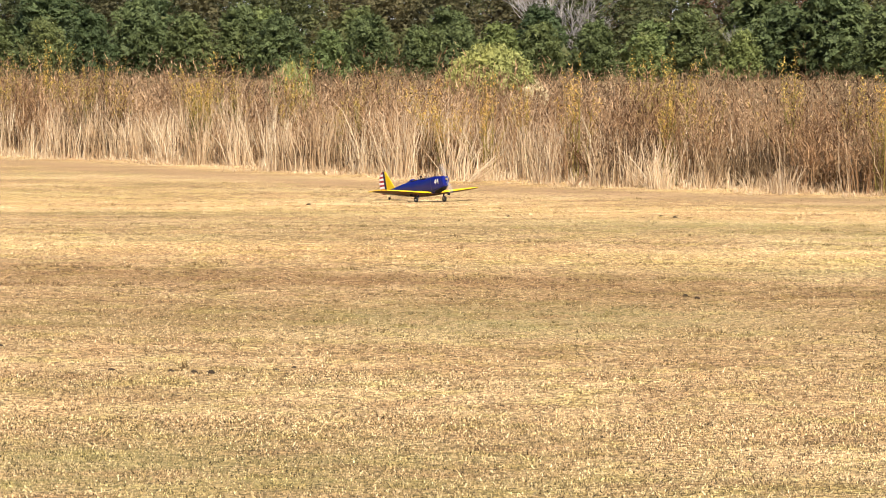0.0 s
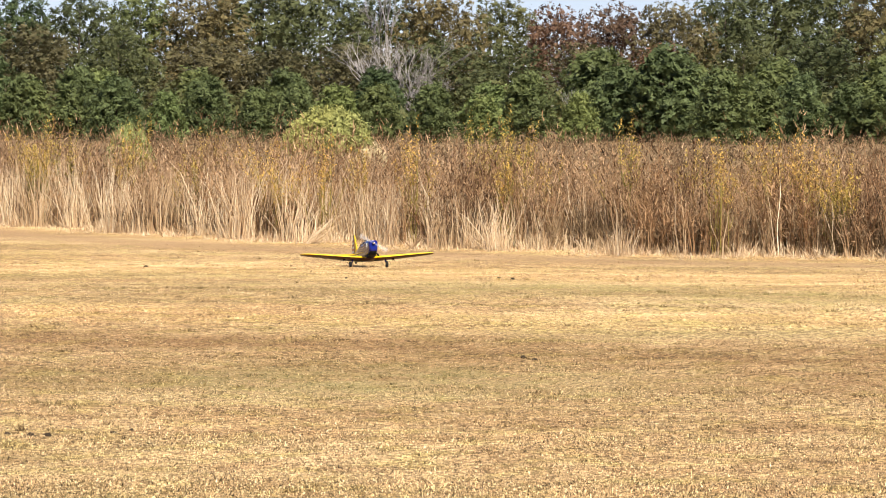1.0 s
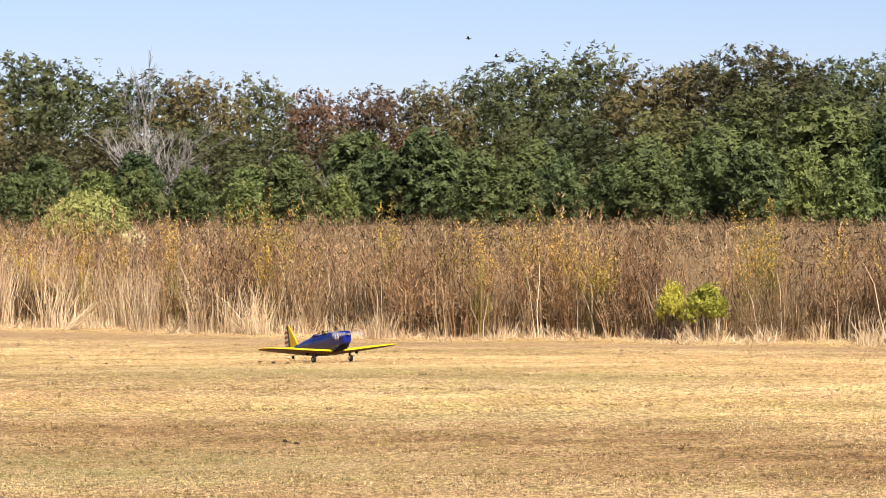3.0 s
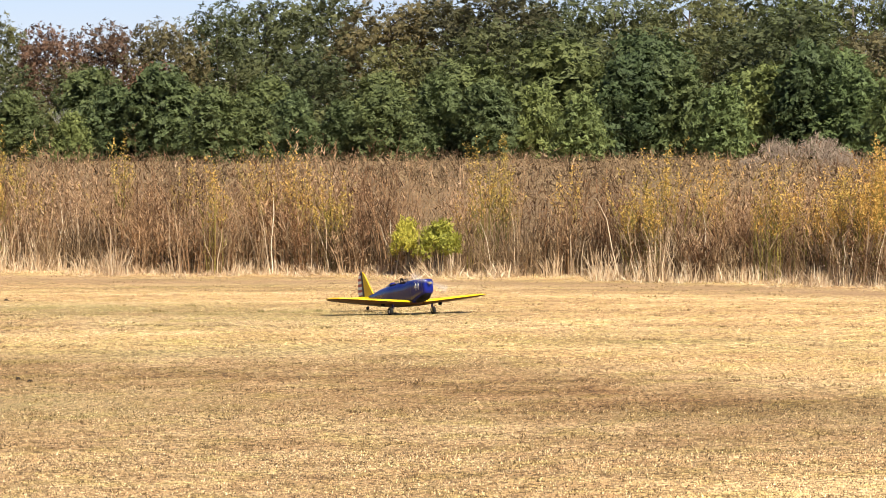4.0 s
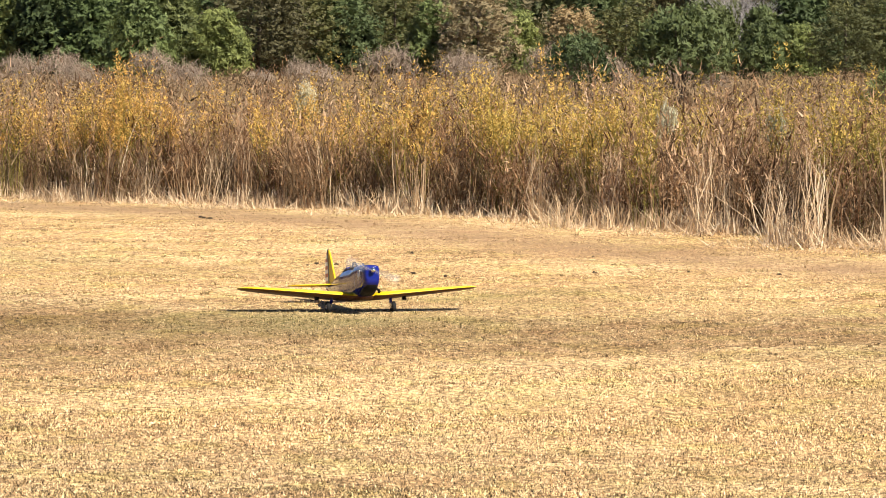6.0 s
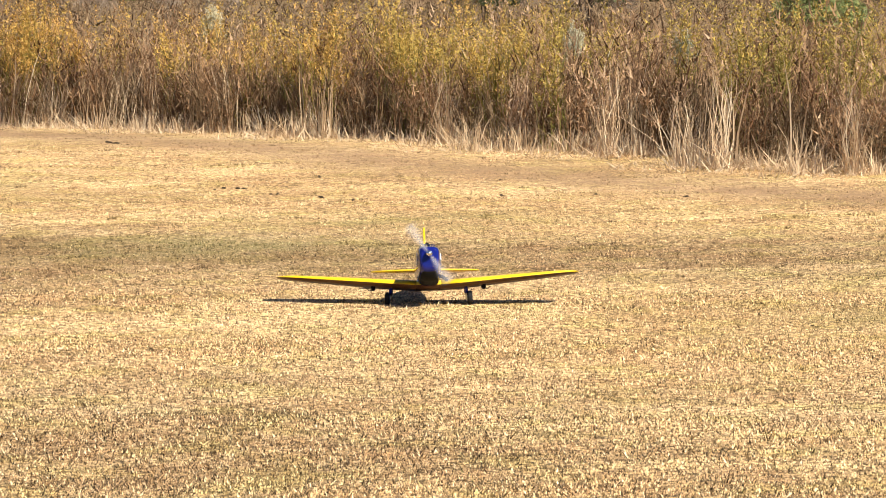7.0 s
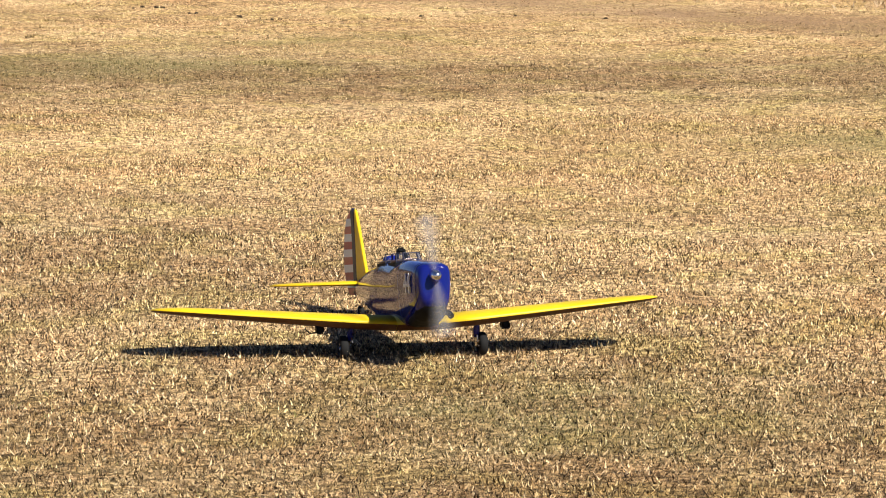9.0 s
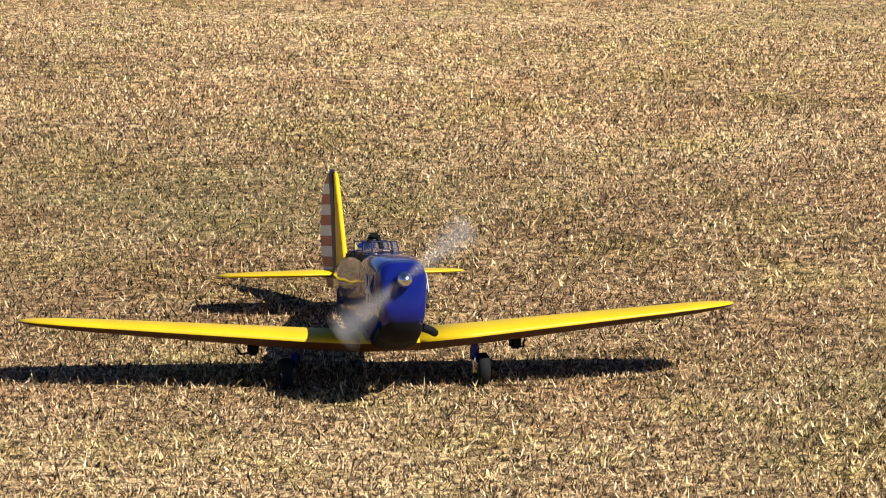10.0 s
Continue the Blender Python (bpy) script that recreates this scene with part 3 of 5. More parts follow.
        v, f = ribbons(ground_base(x, y), h, rng.uniform(0.008, 0.026, n0), lean_of(n0, h, amount), rng.uniform(0, np.pi, n0), 0.2, 1)
        lit.append((v, f, np.repeat(np.clip(0.54 + 0.30 * rng.normal(0, 1, n0), 0, 1), 3)))
    stuff("straw_litter", lit, M["straw"], "flattened straw litter at the foot of the weeds", "grass")
    # brown weeds
    p = plants(1300, 0.35, 5.5, 1.6, 12, 0.17, lambda a, s, d: weed_top(a) * (0.70 + 0.26 * wave(s, 0.9, 1.0) + 0.30 * wave(s, 3.1, 2.0)) * np.clip(0.55 + d * 0.3, 0.5, 1),
               lambda a, s, d: 1 + 0 * a, 0.17, 0.09)
    stuff("brown_weeds", [stalks(*p[:4], 0.006, 0.013), twigs(*p[:4], 19, 0.056, 0.25, 1.03, 0.14, 1.0, 0.14)], M["weed"], "tall dead brown weeds with brushy stems")
    # goldenrod in patches, orange and gold at first, more olive further on; rusty tops elsewhere
    p = plants(760, 0.35, 4.5, 1.7, 11, 0.15, lambda a, s, d: weed_top(a) * (0.98 + 0.30 * wave(s, 1.1, 2.0)) * np.clip(0.88 + d * 0.12, 0.8, 1),
               lambda a, s, d: np.interp(a, [-8, -5, -3, 5, 8, 10, 12, 16, 33], [0.3, 0.35, 0.14, 0.2, 0.6, 0.85, 1.0, 1.0, 1.0]) * np.clip(patchy(s, 0.3) * 6.0 - 2.5, 0.05, 1.0), 0.12, 0.06)
    base, h, lean, hue, az = p
    bloom = np.clip(np.interp(az, [10, 20, 24, 28], [0.76, 0.88, 0.74, 0.60]) + 0.30 * (hue - 0.5), 0, 1)
    stuff("goldenrod", [stalks(base, h, lean, hue * 0.4, 0.006, 0.011), twigs(base, h, lean, 0.1 + hue * 0.35, 9, 0.08, 0.2, 0.75, 0.06, 1.2, 0.08),
                        twigs(base, h, lean, bloom, 72, 0.023, 0.58, 1.02, 0.12, 0.7, 0.36)], M["gold"], "fading yellow goldenrod in seed")
    p = plants(560, 0.4, 4.5, 1.6, 11, 0.17, lambda a, s, d: weed_top(a) * (0.78 + 0.30 * wave(s, 1.6, 0.5)) * np.clip(0.7 + d * 0.2, 0.6, 1),
               lambda a, s, d: np.interp(a, [-8, 6, 10, 16, 20], [1.0, 1.0, 0.6, 0.55, 0.6]) * np.clip(patchy(s, 2.3) * 3 - 0.8, 0.05, 1), 0.15, 0.08)
    stuff("rusty_weeds", [stalks(*p[:4], 0.006, 0.012), twigs(*p[:4], 30, 0.046, 0.50, 1.05, 0.16, 0.8, 0.12)], M["rust"], "rust-brown dry weed tops")


def build_far_weeds():
    """The overgrown field goes on to the wood."""
    n = 2600
    a, r = np.radians(rng.uniform(-10, 36, n)), np.sqrt(rng.uniform(52 ** 2, 200 ** 2, n))
    x, y = r * np.sin(a), r * np.cos(a)
    q = np.stack([np.interp(np.degrees(a), np.degrees(np.arctan2(EDGE[:, 0], EDGE[:, 1])), np.hypot(EDGE[:, 0], EDGE[:, 1]))], 0)[0]
    ok = r > q + 6
    x, y = x[ok], y[ok]
    r = np.hypot(x, y)
    c = np.stack([x, y, -0.13 + np.maximum(0.3, (1.9 - 0.0118 * r)) * rng.uniform(0.35, 1.05, len(x))], -1)
    me = crown_mesh("far_weeds", c, rng.uniform(0.5, 0.95, len(x)), 34, 0.18, M["field"], 0.55, 0.9, 0.2, 0)
    tagged(new("far_weeds", me), "brown weeds that cover the ground before the wood", "weeds", kind="stuff")


def make_clump(seed, count, height, reach, splay):
    """A clump of pale stalks that fan out from one foot."""
    g = np.random.default_rng(seed)
    a, q = g.uniform(0, 2 * np.pi, count), np.sqrt(g.uniform(0, 1, count)) * reach
    base = np.stack([np.cos(a) * q, np.sin(a) * q, np.full(count, -0.02)], -1)
    h = height * g.uniform(0.25, 1.05, count)
    out = h * np.abs(g.standard_t(3, count)) * splay * (0.3 + q / reach)
    v, f = ribbons(base, h, g.uniform(0.005, 0.013, count), np.stack([np.cos(a) * out, np.sin(a) * out], -1), g.uniform(-0.9, 0.9, count), 0.4, 3, 0.06)
    me = np_mesh("grass_clump", v, f, M["straw"])
    me.attributes.new("plant", "FLOAT", "POINT").data.foreach_set("value", np.repeat(g.uniform(0.5, 1, count), 7).astype(np.float32))
    return tagged(new("grass_clump", me), "upright clump of tall bleached grass at the field's edge", "grass", "grass clumps")


def build_clumps():
    kinds = [make_clump(1, 90, 0.9, 0.19, 0.15), make_clump(2, 46, 1.0, 0.09, 0.09), make_clump(3, 70, 0.6, 0.2, 0.32)]
    first = set()
    for k, az, dist, size in ((0, 13.75, 46.9, 1.0), (2, 12.9, 47.3, 0.9), (1, 27.95, 31.9, 0.95), (1, 30.05, 31.3, 0.9), (0, 27.45, 32.2, 0.75), (2, 29.3, 31.5, 0.8),
                              (1, 23.7, 36.6, 0.95), (1, 24.9, 35.2, 0.8), (0, 17.6, 44.6, 0.8), (2, 21.8, 38.6, 0.8), (0, 3.4, 51.2, 1.05), (0, 1.6, 53.0, 1.0),
                              (1, -0.9, 56.0, 1.0), (2, 5.3, 49.7, 0.9), (0, -3.2, 60.0, 1.0), (1, 26.2, 33.6, 1.0)):
        m = at_bearing(az, dist, 0, az)
        m.translation.z = float(gz(m.translation.x, m.translation.y))
        ob = copy_thing(kinds[k], m) if k in first else kinds[k]
        first.add(k)
        ob.matrix_basis = m
        ob.scale = (size, size, size)
    # a fallen sheaf that leans across the foot of the weeds
    m = at_bearing(0.40, 53.4, 0, -radians(0.4))
    m.translation.z = float(gz(m.translation.x, m.translation.y)) - 0.03
    sheaf = copy_thing(kinds[1], m @ Matrix.Rotation(radians(52), 4, "Y"))
    sheaf.scale = (0.8, 0.8, 0.85)
    tagged(sheaf, "leaning sheaf of bleached grass at the field's edge")


# ---------------------------------------------------------------- trees
def unit(v):
    return v / (np.linalg.norm(v, axis=1, keepdims=True) + 1e-9)


def crown_mesh(name, centres, radii, per, leaf, material, flat=0.8, droop=0.0, aspect=0.75, tuft=7):
    """Leaf sprays in many loose clumps of uneven depth; with tuft, sprays fan out from common points; a spray is one narrow triangle."""
    k = len(centres)
    group = max(1, tuft)
    heads = per // group
    hi = np.repeat(np.arange(k), heads)
    d = unit(rng.normal(0, 1, (k * heads, 3)))
    rr = radii[hi] * (0.22 + 0.78 * rng.uniform(0, 1, len(hi)) ** 0.5)
    head = centres[hi] + d * rr[:, None] * np.array([1, 1, flat])
    idx = np.repeat(np.arange(len(head)), group)
    n = len(idx)
    ln = leaf * rng.uniform(0.55, 1.35, (n, 1))
    if tuft:
        face = unit(d + rng.normal(0, 0.28, d.shape) + np.array([0, 0, 0.12]))[idx]
        axis = unit(np.cross(face, rng.normal(0, 1, (n, 3))) + face * 0.25 + np.array([0, 0, droop]))
        side = unit(np.cross(axis, face + rng.normal(0, 0.2, (n, 3))))
        c = head[idx] + axis * ln * 0.35 + rng.normal(0, leaf * 0.35, (n, 3))
    else:
        axis = unit(np.cross(unit(d + rng.normal(0, 0.42, (n, 3))), rng.normal(0, 1, (n, 3))) + np.array([0, 0, droop]))
        side = unit(np.cross(axis, d + rng.normal(0, 0.4, (n, 3))))
        c = head
    v = np.stack([c - axis * ln * 0.4 - side * ln * aspect * 0.5, c - axis * ln * 0.4 + side * ln * aspect * 0.5, c + axis * ln * 0.6], 1).reshape(-1, 3)
    f = np.arange(n * 3).reshape(-1, 3)
    return np_mesh(name, v, f, material)


def tube(bm, pts, r0, r1, sides=6):
    """A tapered bent tube through pts."""
    rings = []
    for i, p in enumerate(pts):
        p = Vector(p)
        t = (Vector(pts[min(i + 1, len(pts) - 1)]) - Vector(pts[max(i - 1, 0)])).normalized()
        s = t.cross(Vector((0.3, 0.2, 1)) if abs(t.z) < 0.9 else Vector((1, 0, 0))).normalized()
        u = t.cross(s)
        r = r0 + (r1 - r0) * i / (len(pts) - 1)
        rings.append([bm.verts.new(p + (s * math.cos(a) + u * math.sin(a)) * r) for a in np.arange(sides) * 2 * math.pi / sides])
    for a, b in zip(rings, rings[1:]):
        for i in range(sides):
            bm.faces.new((a[i], a[(i + 1) % sides], b[(i + 1) % sides], b[i]))
    bm.faces.new(rings[0][::-1])
    bm.faces.new(rings[-1])


def make_tree(kind, height, crown_w, leaf_mat, clumps, per, leaf, base_frac, seed, label, name, limbs=10, bark="bark", flat=0.95, aspect=0.7, tuft=6):
    """A tree of unit pose at the origin: trunk with limbs, and a crown."""
    r = random.Random(seed)
    tree = new(name)
    bm = bmesh.new()
    top = Vector((r.uniform(-0.04, 0.04) * height, r.uniform(-0.04, 0.04) * height, height * 0.93))
    tube(bm, [(0, 0, -0.4), (top.x * 0.3, top.y * 0.3, height * 0.35), (top.x * 0.7, top.y * 0.7, height * 0.65), top], height * 0.017, height * 0.004, 7)
    cs, rs = [], []
    for i in range(clumps):
        u = (i + 0.5) / clumps
        z = base_frac + (0.97 - base_frac) * u
        if kind == "cone":
            w = crown_w * (1.0 - 0.72 * u ** 1.7) * (0.6 + 0.4 * min(1, u * 5))
        else:
            w = crown_w * math.sqrt(max(0.04, 1 - (abs(u - 0.42) / 0.62) ** 2.2))
        a = i * 2.39996 + r.uniform(-0.5, 0.5)
        q = r.uniform(0.45, 1.0) * w * 0.5
        c = (math.cos(a) * q + top.x * z, math.sin(a) * q + top.y * z, z * height + r.uniform(-0.03, 0.03) * height)
        cs.append(c)
        rs.append(crown_w * (r.uniform(0.13, 0.24) if kind == "cone" else r.uniform(0.17, 0.27)) * (0.75 if kind == "cone" and u > 0.7 else 1))
        if i % max(1, clumps // limbs) == 0:
            z0 = c[2] - 0.10 * height
            tube(bm, [(top.x * z * 0.9, top.y * z * 0.9, max(0.3, z0)), (c[0] * 0.5, c[1] * 0.5, z0 + 0.06 * height), c], height * 0.006, height * 0.0015, 5)
    part("trunk", bm, M[bark], tree, "", True)
    me = crown_mesh("crown", np.array(cs), np.array(rs), per, leaf, leaf_mat, flat, 0.0, aspect, tuft)
    crown = new("crown", me)
    crown.parent = tree
    return tagged(tree, label, "tree", "trees of the wood")


def make_bare(height, spread, seed, label, name="bare_tree", bark="grey", trunks=3, girth=0.010):
    """A leafless grey tree: trunks that fork into fine twigs."""
    r = random.Random(seed)
    tree = new(name)
    bm = bmesh.new()

    def grow(p, d, ln, rad, level):
        mid = p + d * ln * 0.5 + Vector((r.uniform(-1, 1), r.uniform(-1, 1), 0)) * ln * 0.06
        end = p + d * ln
        tube(bm, [p, mid, end], rad, rad * 0.6, 5 if level < 2 else 3)
        if level >= 4:
            return
        for _ in range(3 if level < 3 else 4):
            a = r.uniform(0, 2 * math.pi)
            nd = (d + Vector((math.cos(a), math.sin(a), r.uniform(0.0, 0.5))) * r.uniform(0.25, 0.55) * spread).normalized()
            grow(p + d * ln * r.uniform(0.55, 1.0), nd, ln * r.uniform(0.5, 0.75), rad * 0.55, level + 1)

    for _ in range(trunks):
        a = r.uniform(0, 2 * math.pi)
        grow(Vector((0, 0, -0.3)), Vector((math.cos(a) * 0.28 * spread, math.sin(a) * 0.28 * spread, 1)).normalized(), height * 0.42, height * girth, 0)
    part("branchwork", bm, M[bark], tree)
    return tagged(tree, label, "tree")


def make_thicket(height, width, seed):
    """A leafless shrub: many fine upright twigs on a few forked stems."""
    r = random.Random(seed)
    ob = new("thicket_shrub")
    bm = bmesh.new()
    cs, rs = [], []
    for i in range(34):
        u = (i + 0.5) / 34
        a, q = i * 2.39996, math.sqrt(u) * width * 0.45
        c = (math.cos(a) * q, math.sin(a) * q, height * (0.30 + 0.52 * math.sqrt(1 - 0.8 * u)) * r.uniform(0.75, 1.0))
        cs.append(c)
        rs.append(width * r.uniform(0.12, 0.20))
        if i % 3 == 0:
            tube(bm, [(c[0] * 0.2, c[1] * 0.2, -0.1), (c[0] * 0.6, c[1] * 0.6, c[2] * 0.6), c], 0.02, 0.008, 4)
    part("stem", bm, M["twig"], ob)
    tw = new("crown", crown_mesh("twigs", np.array(cs), np.array(rs), 40, 0.36, M["twig"], 1.2, 1.0, 0.09, 0))
    tw.parent = ob
    return tagged(ob, "leafless grey-brown thicket shrub before the wood", "shrub", "thicket before the wood")


def at_bearing(az, dist, z=-0.13, turn=0.0, scale=1.0):
    a = radians(az)
    return Matrix.LocRotScale((dist * math.sin(a), dist * math.cos(a), z), Euler((0, 0, turn)), None)


def put(tree, first, az, dist, turn, size):
    """Stand a tree, or a copy of it, at a bearing; size scales it."""
    m = at_bearing(az, dist, -0.13, turn)
    ob = tree if first else copy_thing(tree, m)
    ob.matrix_basis = m
    ob.scale = size if isinstance(size, tuple) else (size, size, size)
    return ob


def build_woods():
    r = random.Random(5)
    pines = [make_tree("cone", 5.0, 4.2, M["pine"], 56, 154, 0.285, 0.06, 11 + i, "dense dark green young pine", "pine_tree", flat=1.0, aspect=0.62, tuft=7) for i in range(3)]
    pines += [make_tree("cone", 4.2, 3.8, M["pine_light"], 52, 154, 0.28, 0.06, 31, "bright green young pine", "pine_tree", flat=1.0, aspect=0.62, tuft=7)]
    oaks = [make_tree("round", 10, 7.5, M["olive"], 56, 162, 0.33, 0.12, 41 + i, "olive-green hardwood tree turning in autumn", "hardwood_tree") for i in range(2)]
    oaks += [make_tree("round", 10, 7.0, M["oak"], 56, 162, 0.33, 0.12, 51 + i, "hardwood tree with brownish autumn leaves", "oak_tree") for i in range(2)]
    oaks += [make_tree("round", 10, 6.0, M["pine"], 56, 162, 0.33, 0.12, 61, "tall dark green evergreen tree", "evergreen_tree")]
    reds = make_tree("round", 10, 6.5, M["red"], 50, 162, 0.33, 0.2, 71, "hardwood tree with red-brown autumn leaves", "red_oak_tree")
    tan = make_tree("round", 10, 6.5, M["tan"], 50, 162, 0.33, 0.1, 77, "vine-covered tree with faded tan leaves", "faded_tree")
    used = set()

    def stand(tree, az, dist, height, native, wide=1.0):
        k = height / native
        ob = put(tree, tree not in used, az, dist, r.uniform(0, 6.28), (k * wide, k * wide, k))
        used.add(tree)
        return ob

    sky_az = [-9, -7, -5.5, -2.3, -1.4, -0.5, 0.5, 1.6, 3.2, 3.9, 4.6, 5.7, 6.6, 7.5, 8.3, 8.7, 9.2, 10.1, 10.8, 11.5, 12.4, 12.9, 13.8, 14.7, 18, 40]
    sky_el = [1.9, 1.8, 1.85, 1.76, 1.78, 2.05, 1.9, 1.82, 1.87, 1.63, 1.55, 1.59, 1.77, 1.9, 2.12, 2.23, 2.03, 1.94, 2.16, 2.22, 2.04, 1.95, 2.17, 2.08, 2.3, 2.4]
    az = -9.5
    while az < 37:
        d = r.uniform(268, 292)
        h = 2.03 + d * math.tan(radians(np.interp(az, sky_az, sky_el))) * r.uniform(0.85, 0.94)
        t = reds if 3.9 < az < 5.2 and r.random() < 0.8 else oaks[r.choice((0, 0, 1, 2, 3, 4))]
        stand(t, az, d, h, 10, r.uniform(0.95, 1.25))
        az += r.uniform(0.75, 1.05)
    az = -9.0
    while az < 37:
        d = r.uniform(228, 252)
        el = np.interp(az, [-9, -3, 0, 3, 6, 9, 12, 15, 37], [1.1, 1.15, 0.9, 1.0, 0.9, 1.35, 1.5, 1.6, 1.5]) * r.uniform(0.8, 1.0)
        stand(tan if 21.3 < az < 23.3 else reds if 4.9 < az < 6.6 else oaks[r.choice((0, 1, 2, 3, 0, 1))], az, d, 2.03 + d * math.tan(radians(el)), 10, r.uniform(1.15, 1.5))
        az += r.uniform(1.0, 1.4)
    az = -9.0
    while az < 37:
        d = r.uniform(186, 206)
        el = np.interp(az, [-9, -3, -1, 1, 3, 5, 5.8, 7, 9, 11, 13, 17, 19, 22, 37], [0.6, 0.55, 0.35, 0.4, 0.3, 0.6, 0.95, 0.6, 0.5, 0.9, 1.1, 1.2, 0.9, 0.7, 0.7])
        el *= r.uniform(0.5, 1.1)
        h = 2.03 + d * math.tan(radians(el))
        t = pines[r.choice((0, 1, 2))] if r.random() < (0.78 if az < 14 else 0.5) else pines[3]
        if az > 18.5 and r.random() < 0.55:
            t = tan if 22.4 < az < 24.8 else oaks[r.choice((0, 1, 2, 3))]
            stand(t, az, d, h, 10, r.uniform(1.3, 1.6))
        else:
            stand(t, az, d, h, 5.0, r.uniform(0.95, 1.2))
        az += r.uniform(0.55, 0.85)
    az = -9.2
    while az < 37:
        d = r.uniform(212, 224)
        el = np.interp(az, [-9, -3, -1, 1, 3, 5, 7, 9, 11, 13, 17, 19, 22, 37], [0.75, 0.7, 0.5, 0.55, 0.5, 0.8, 0.75, 0.75, 1.1, 1.3, 1.35, 1.1, 0.9, 0.9])
        stand(pines[r.choice((0, 1, 2, 0, 1, 2, 3))], az, d, 2.03 + d * math.tan(radians(el * r.uniform(0.7, 1.05))), 5.0, r.uniform(1.1, 1.5))
        az += r.uniform(1.3, 1.8)
    bare = make_bare(7.0, 1.0, 3, "leafless grey tree among the pines", trunks=6)
    put(bare, True, 1.75, 226, 0.4, (1.45, 1.45, 1.06))
    put(bare, False, 2.1, 226, 2.4, (1.0, 1.0, 0.78))
    put(bare, False, 4.6, 196, 1.4, (0.35, 0.35, 0.5))
    snag = make_bare(13.0, 0.5, 12, "tall leafless grey tree rising over the wood", trunks=2, girth=0.013)
    put(snag, True, 1.65, 284, 1.0, 0.98)
    put(bare, False, 26.8, 205, 1.9, (1.0, 1.0, 0.9))
    az, i = 15.2, 0
    twig = make_thicket(3.0, 2.6, 8)
    while az < 27.5:
        k = r.uniform(0.55, 1.0) * np.interp(az, [15, 16.5, 17.5, 18.6, 20, 21.5, 23.5, 25, 27], [0.5, 0.75, 0.8, 0.5, 0.55, 0.85, 0.85, 0.6, 0.6])
        put(twig, i == 0, az, r.uniform(118, 150), az * 7, (k * r.uniform(0.9, 1.4), k * 1.1, k))
        az, i = az + r.choice((0.3, 0.45, 0.6, 1.1)), i + 1
    # low undergrowth that closes the wood's foot
    n = 420
    a, d = np.radians(rng.uniform(-10, 38, n)), rng.uniform(205, 262, n)
    c = np.stack([d * np.sin(a), d * np.cos(a), rng.uniform(0.2, 2.4, n)], -1)
    me = crown_mesh("undergrowth", c, rng.uniform(0.8, 1.7, n), 98, 0.42, M["olive"], 0.9, 0, 0.7)
    tagged(new("undergrowth", me), "dull green undergrowth at the wood's edge", "shrubs", kind="stuff")


def make_shrub(name, height, width, material, clumps, per, leaf, seed, label, stems=9, foot=0.3, fine=1.0):
    r = random.Random(seed)
    ob = new(name)
    bm = bmesh.new()
    cs, rs = [], []
    for i in range(clumps):
        u = (i + 0.5) / clumps
        a, q = i * 2.39996, math.sqrt(u) * width * 0.5 * 0.85
        z = height * (foot + (0.9 - foot) * math.sqrt(max(0, 1 - u * 0.9)) * r.uniform(1 - 0.25 * fine, 1.0))
        cs.append((math.cos(a) * q, math.sin(a) * q, z))
        rs.append(width * r.uniform(0.13, 0.21) * fine)
    for i in range(stems):
        c = cs[(i * 5) % clumps]
        tube(bm, [(c[0] * 0.15, c[1] * 0.15, -0.05), (c[0] * 0.5, c[1] * 0.5, c[2] * 0.55), c], 0.012 * height, 0.004 * height, 5)
    part("stem", bm, M["bark"], ob)
    cr = new("crown", crown_mesh("crown", np.array(cs), np.array(rs), per, leaf, material, 0.9, 0.35, 0.5, 5))
    cr.parent = ob
    return tagged(ob, label, "shrub")


def build_shrubs():
    a = make_shrub("round_shrub", 1.98, 1.95, M["bush"], 120, 130, 0.085, 1, "rounded pale green shrub behind the weeds", 9, 0.3, 0.6)
    put(a, True, 0.74, 80, 0, (1.1, 1.1, 1.04))
    b = make_shrub("groundsel_shrub", 0.80, 0.62, M["bush2"], 26, 150, 0.055, 2, "small yellow-green shrub at the field's edge", 9, 0.2)
    put(b, True, 10.35, 48.9, 0, (0.95, 0.9, 0.95))
    put(b, False, 9.85, 49.0, 2.0, (0.7, 0.7, 0.97))
    put(a, False, -2.35, 70, 1.0, (0.5, 0.5, 0.86))
    c = make_shrub("cedar_shrub", 3.2, 3.4, M["pine"], 60, 90, 0.22, 3, "dark green bushy cedar behind the weeds", 7, 0.1)
    put(c, True, 25.9, 120, 0, 1.0)
    put(c, False, 24.3, 122, 1.0, 0.7)
    e = make_shrub("seeding_shrub", 1.5, 0.5, M["seed"], 22, 120, 0.035, 6, "small shrub topped with whitish seed heads", 7, 0.6)
    put(e, True, 1.42, 60, 0, 1.0)
    put(e, False, 20.07, 46.5, 2.0, (0.6, 0.6, 1.08))
    put(e, False, 25.7, 39, 3.0, (0.5, 0.5, 0.99))
    put(e, False, 27.4, 37, 4.0, (0.6, 0.6, 0.97))
    put(a, False, 29.5, 70, 1.0, (1.2, 1.0, 0.86))


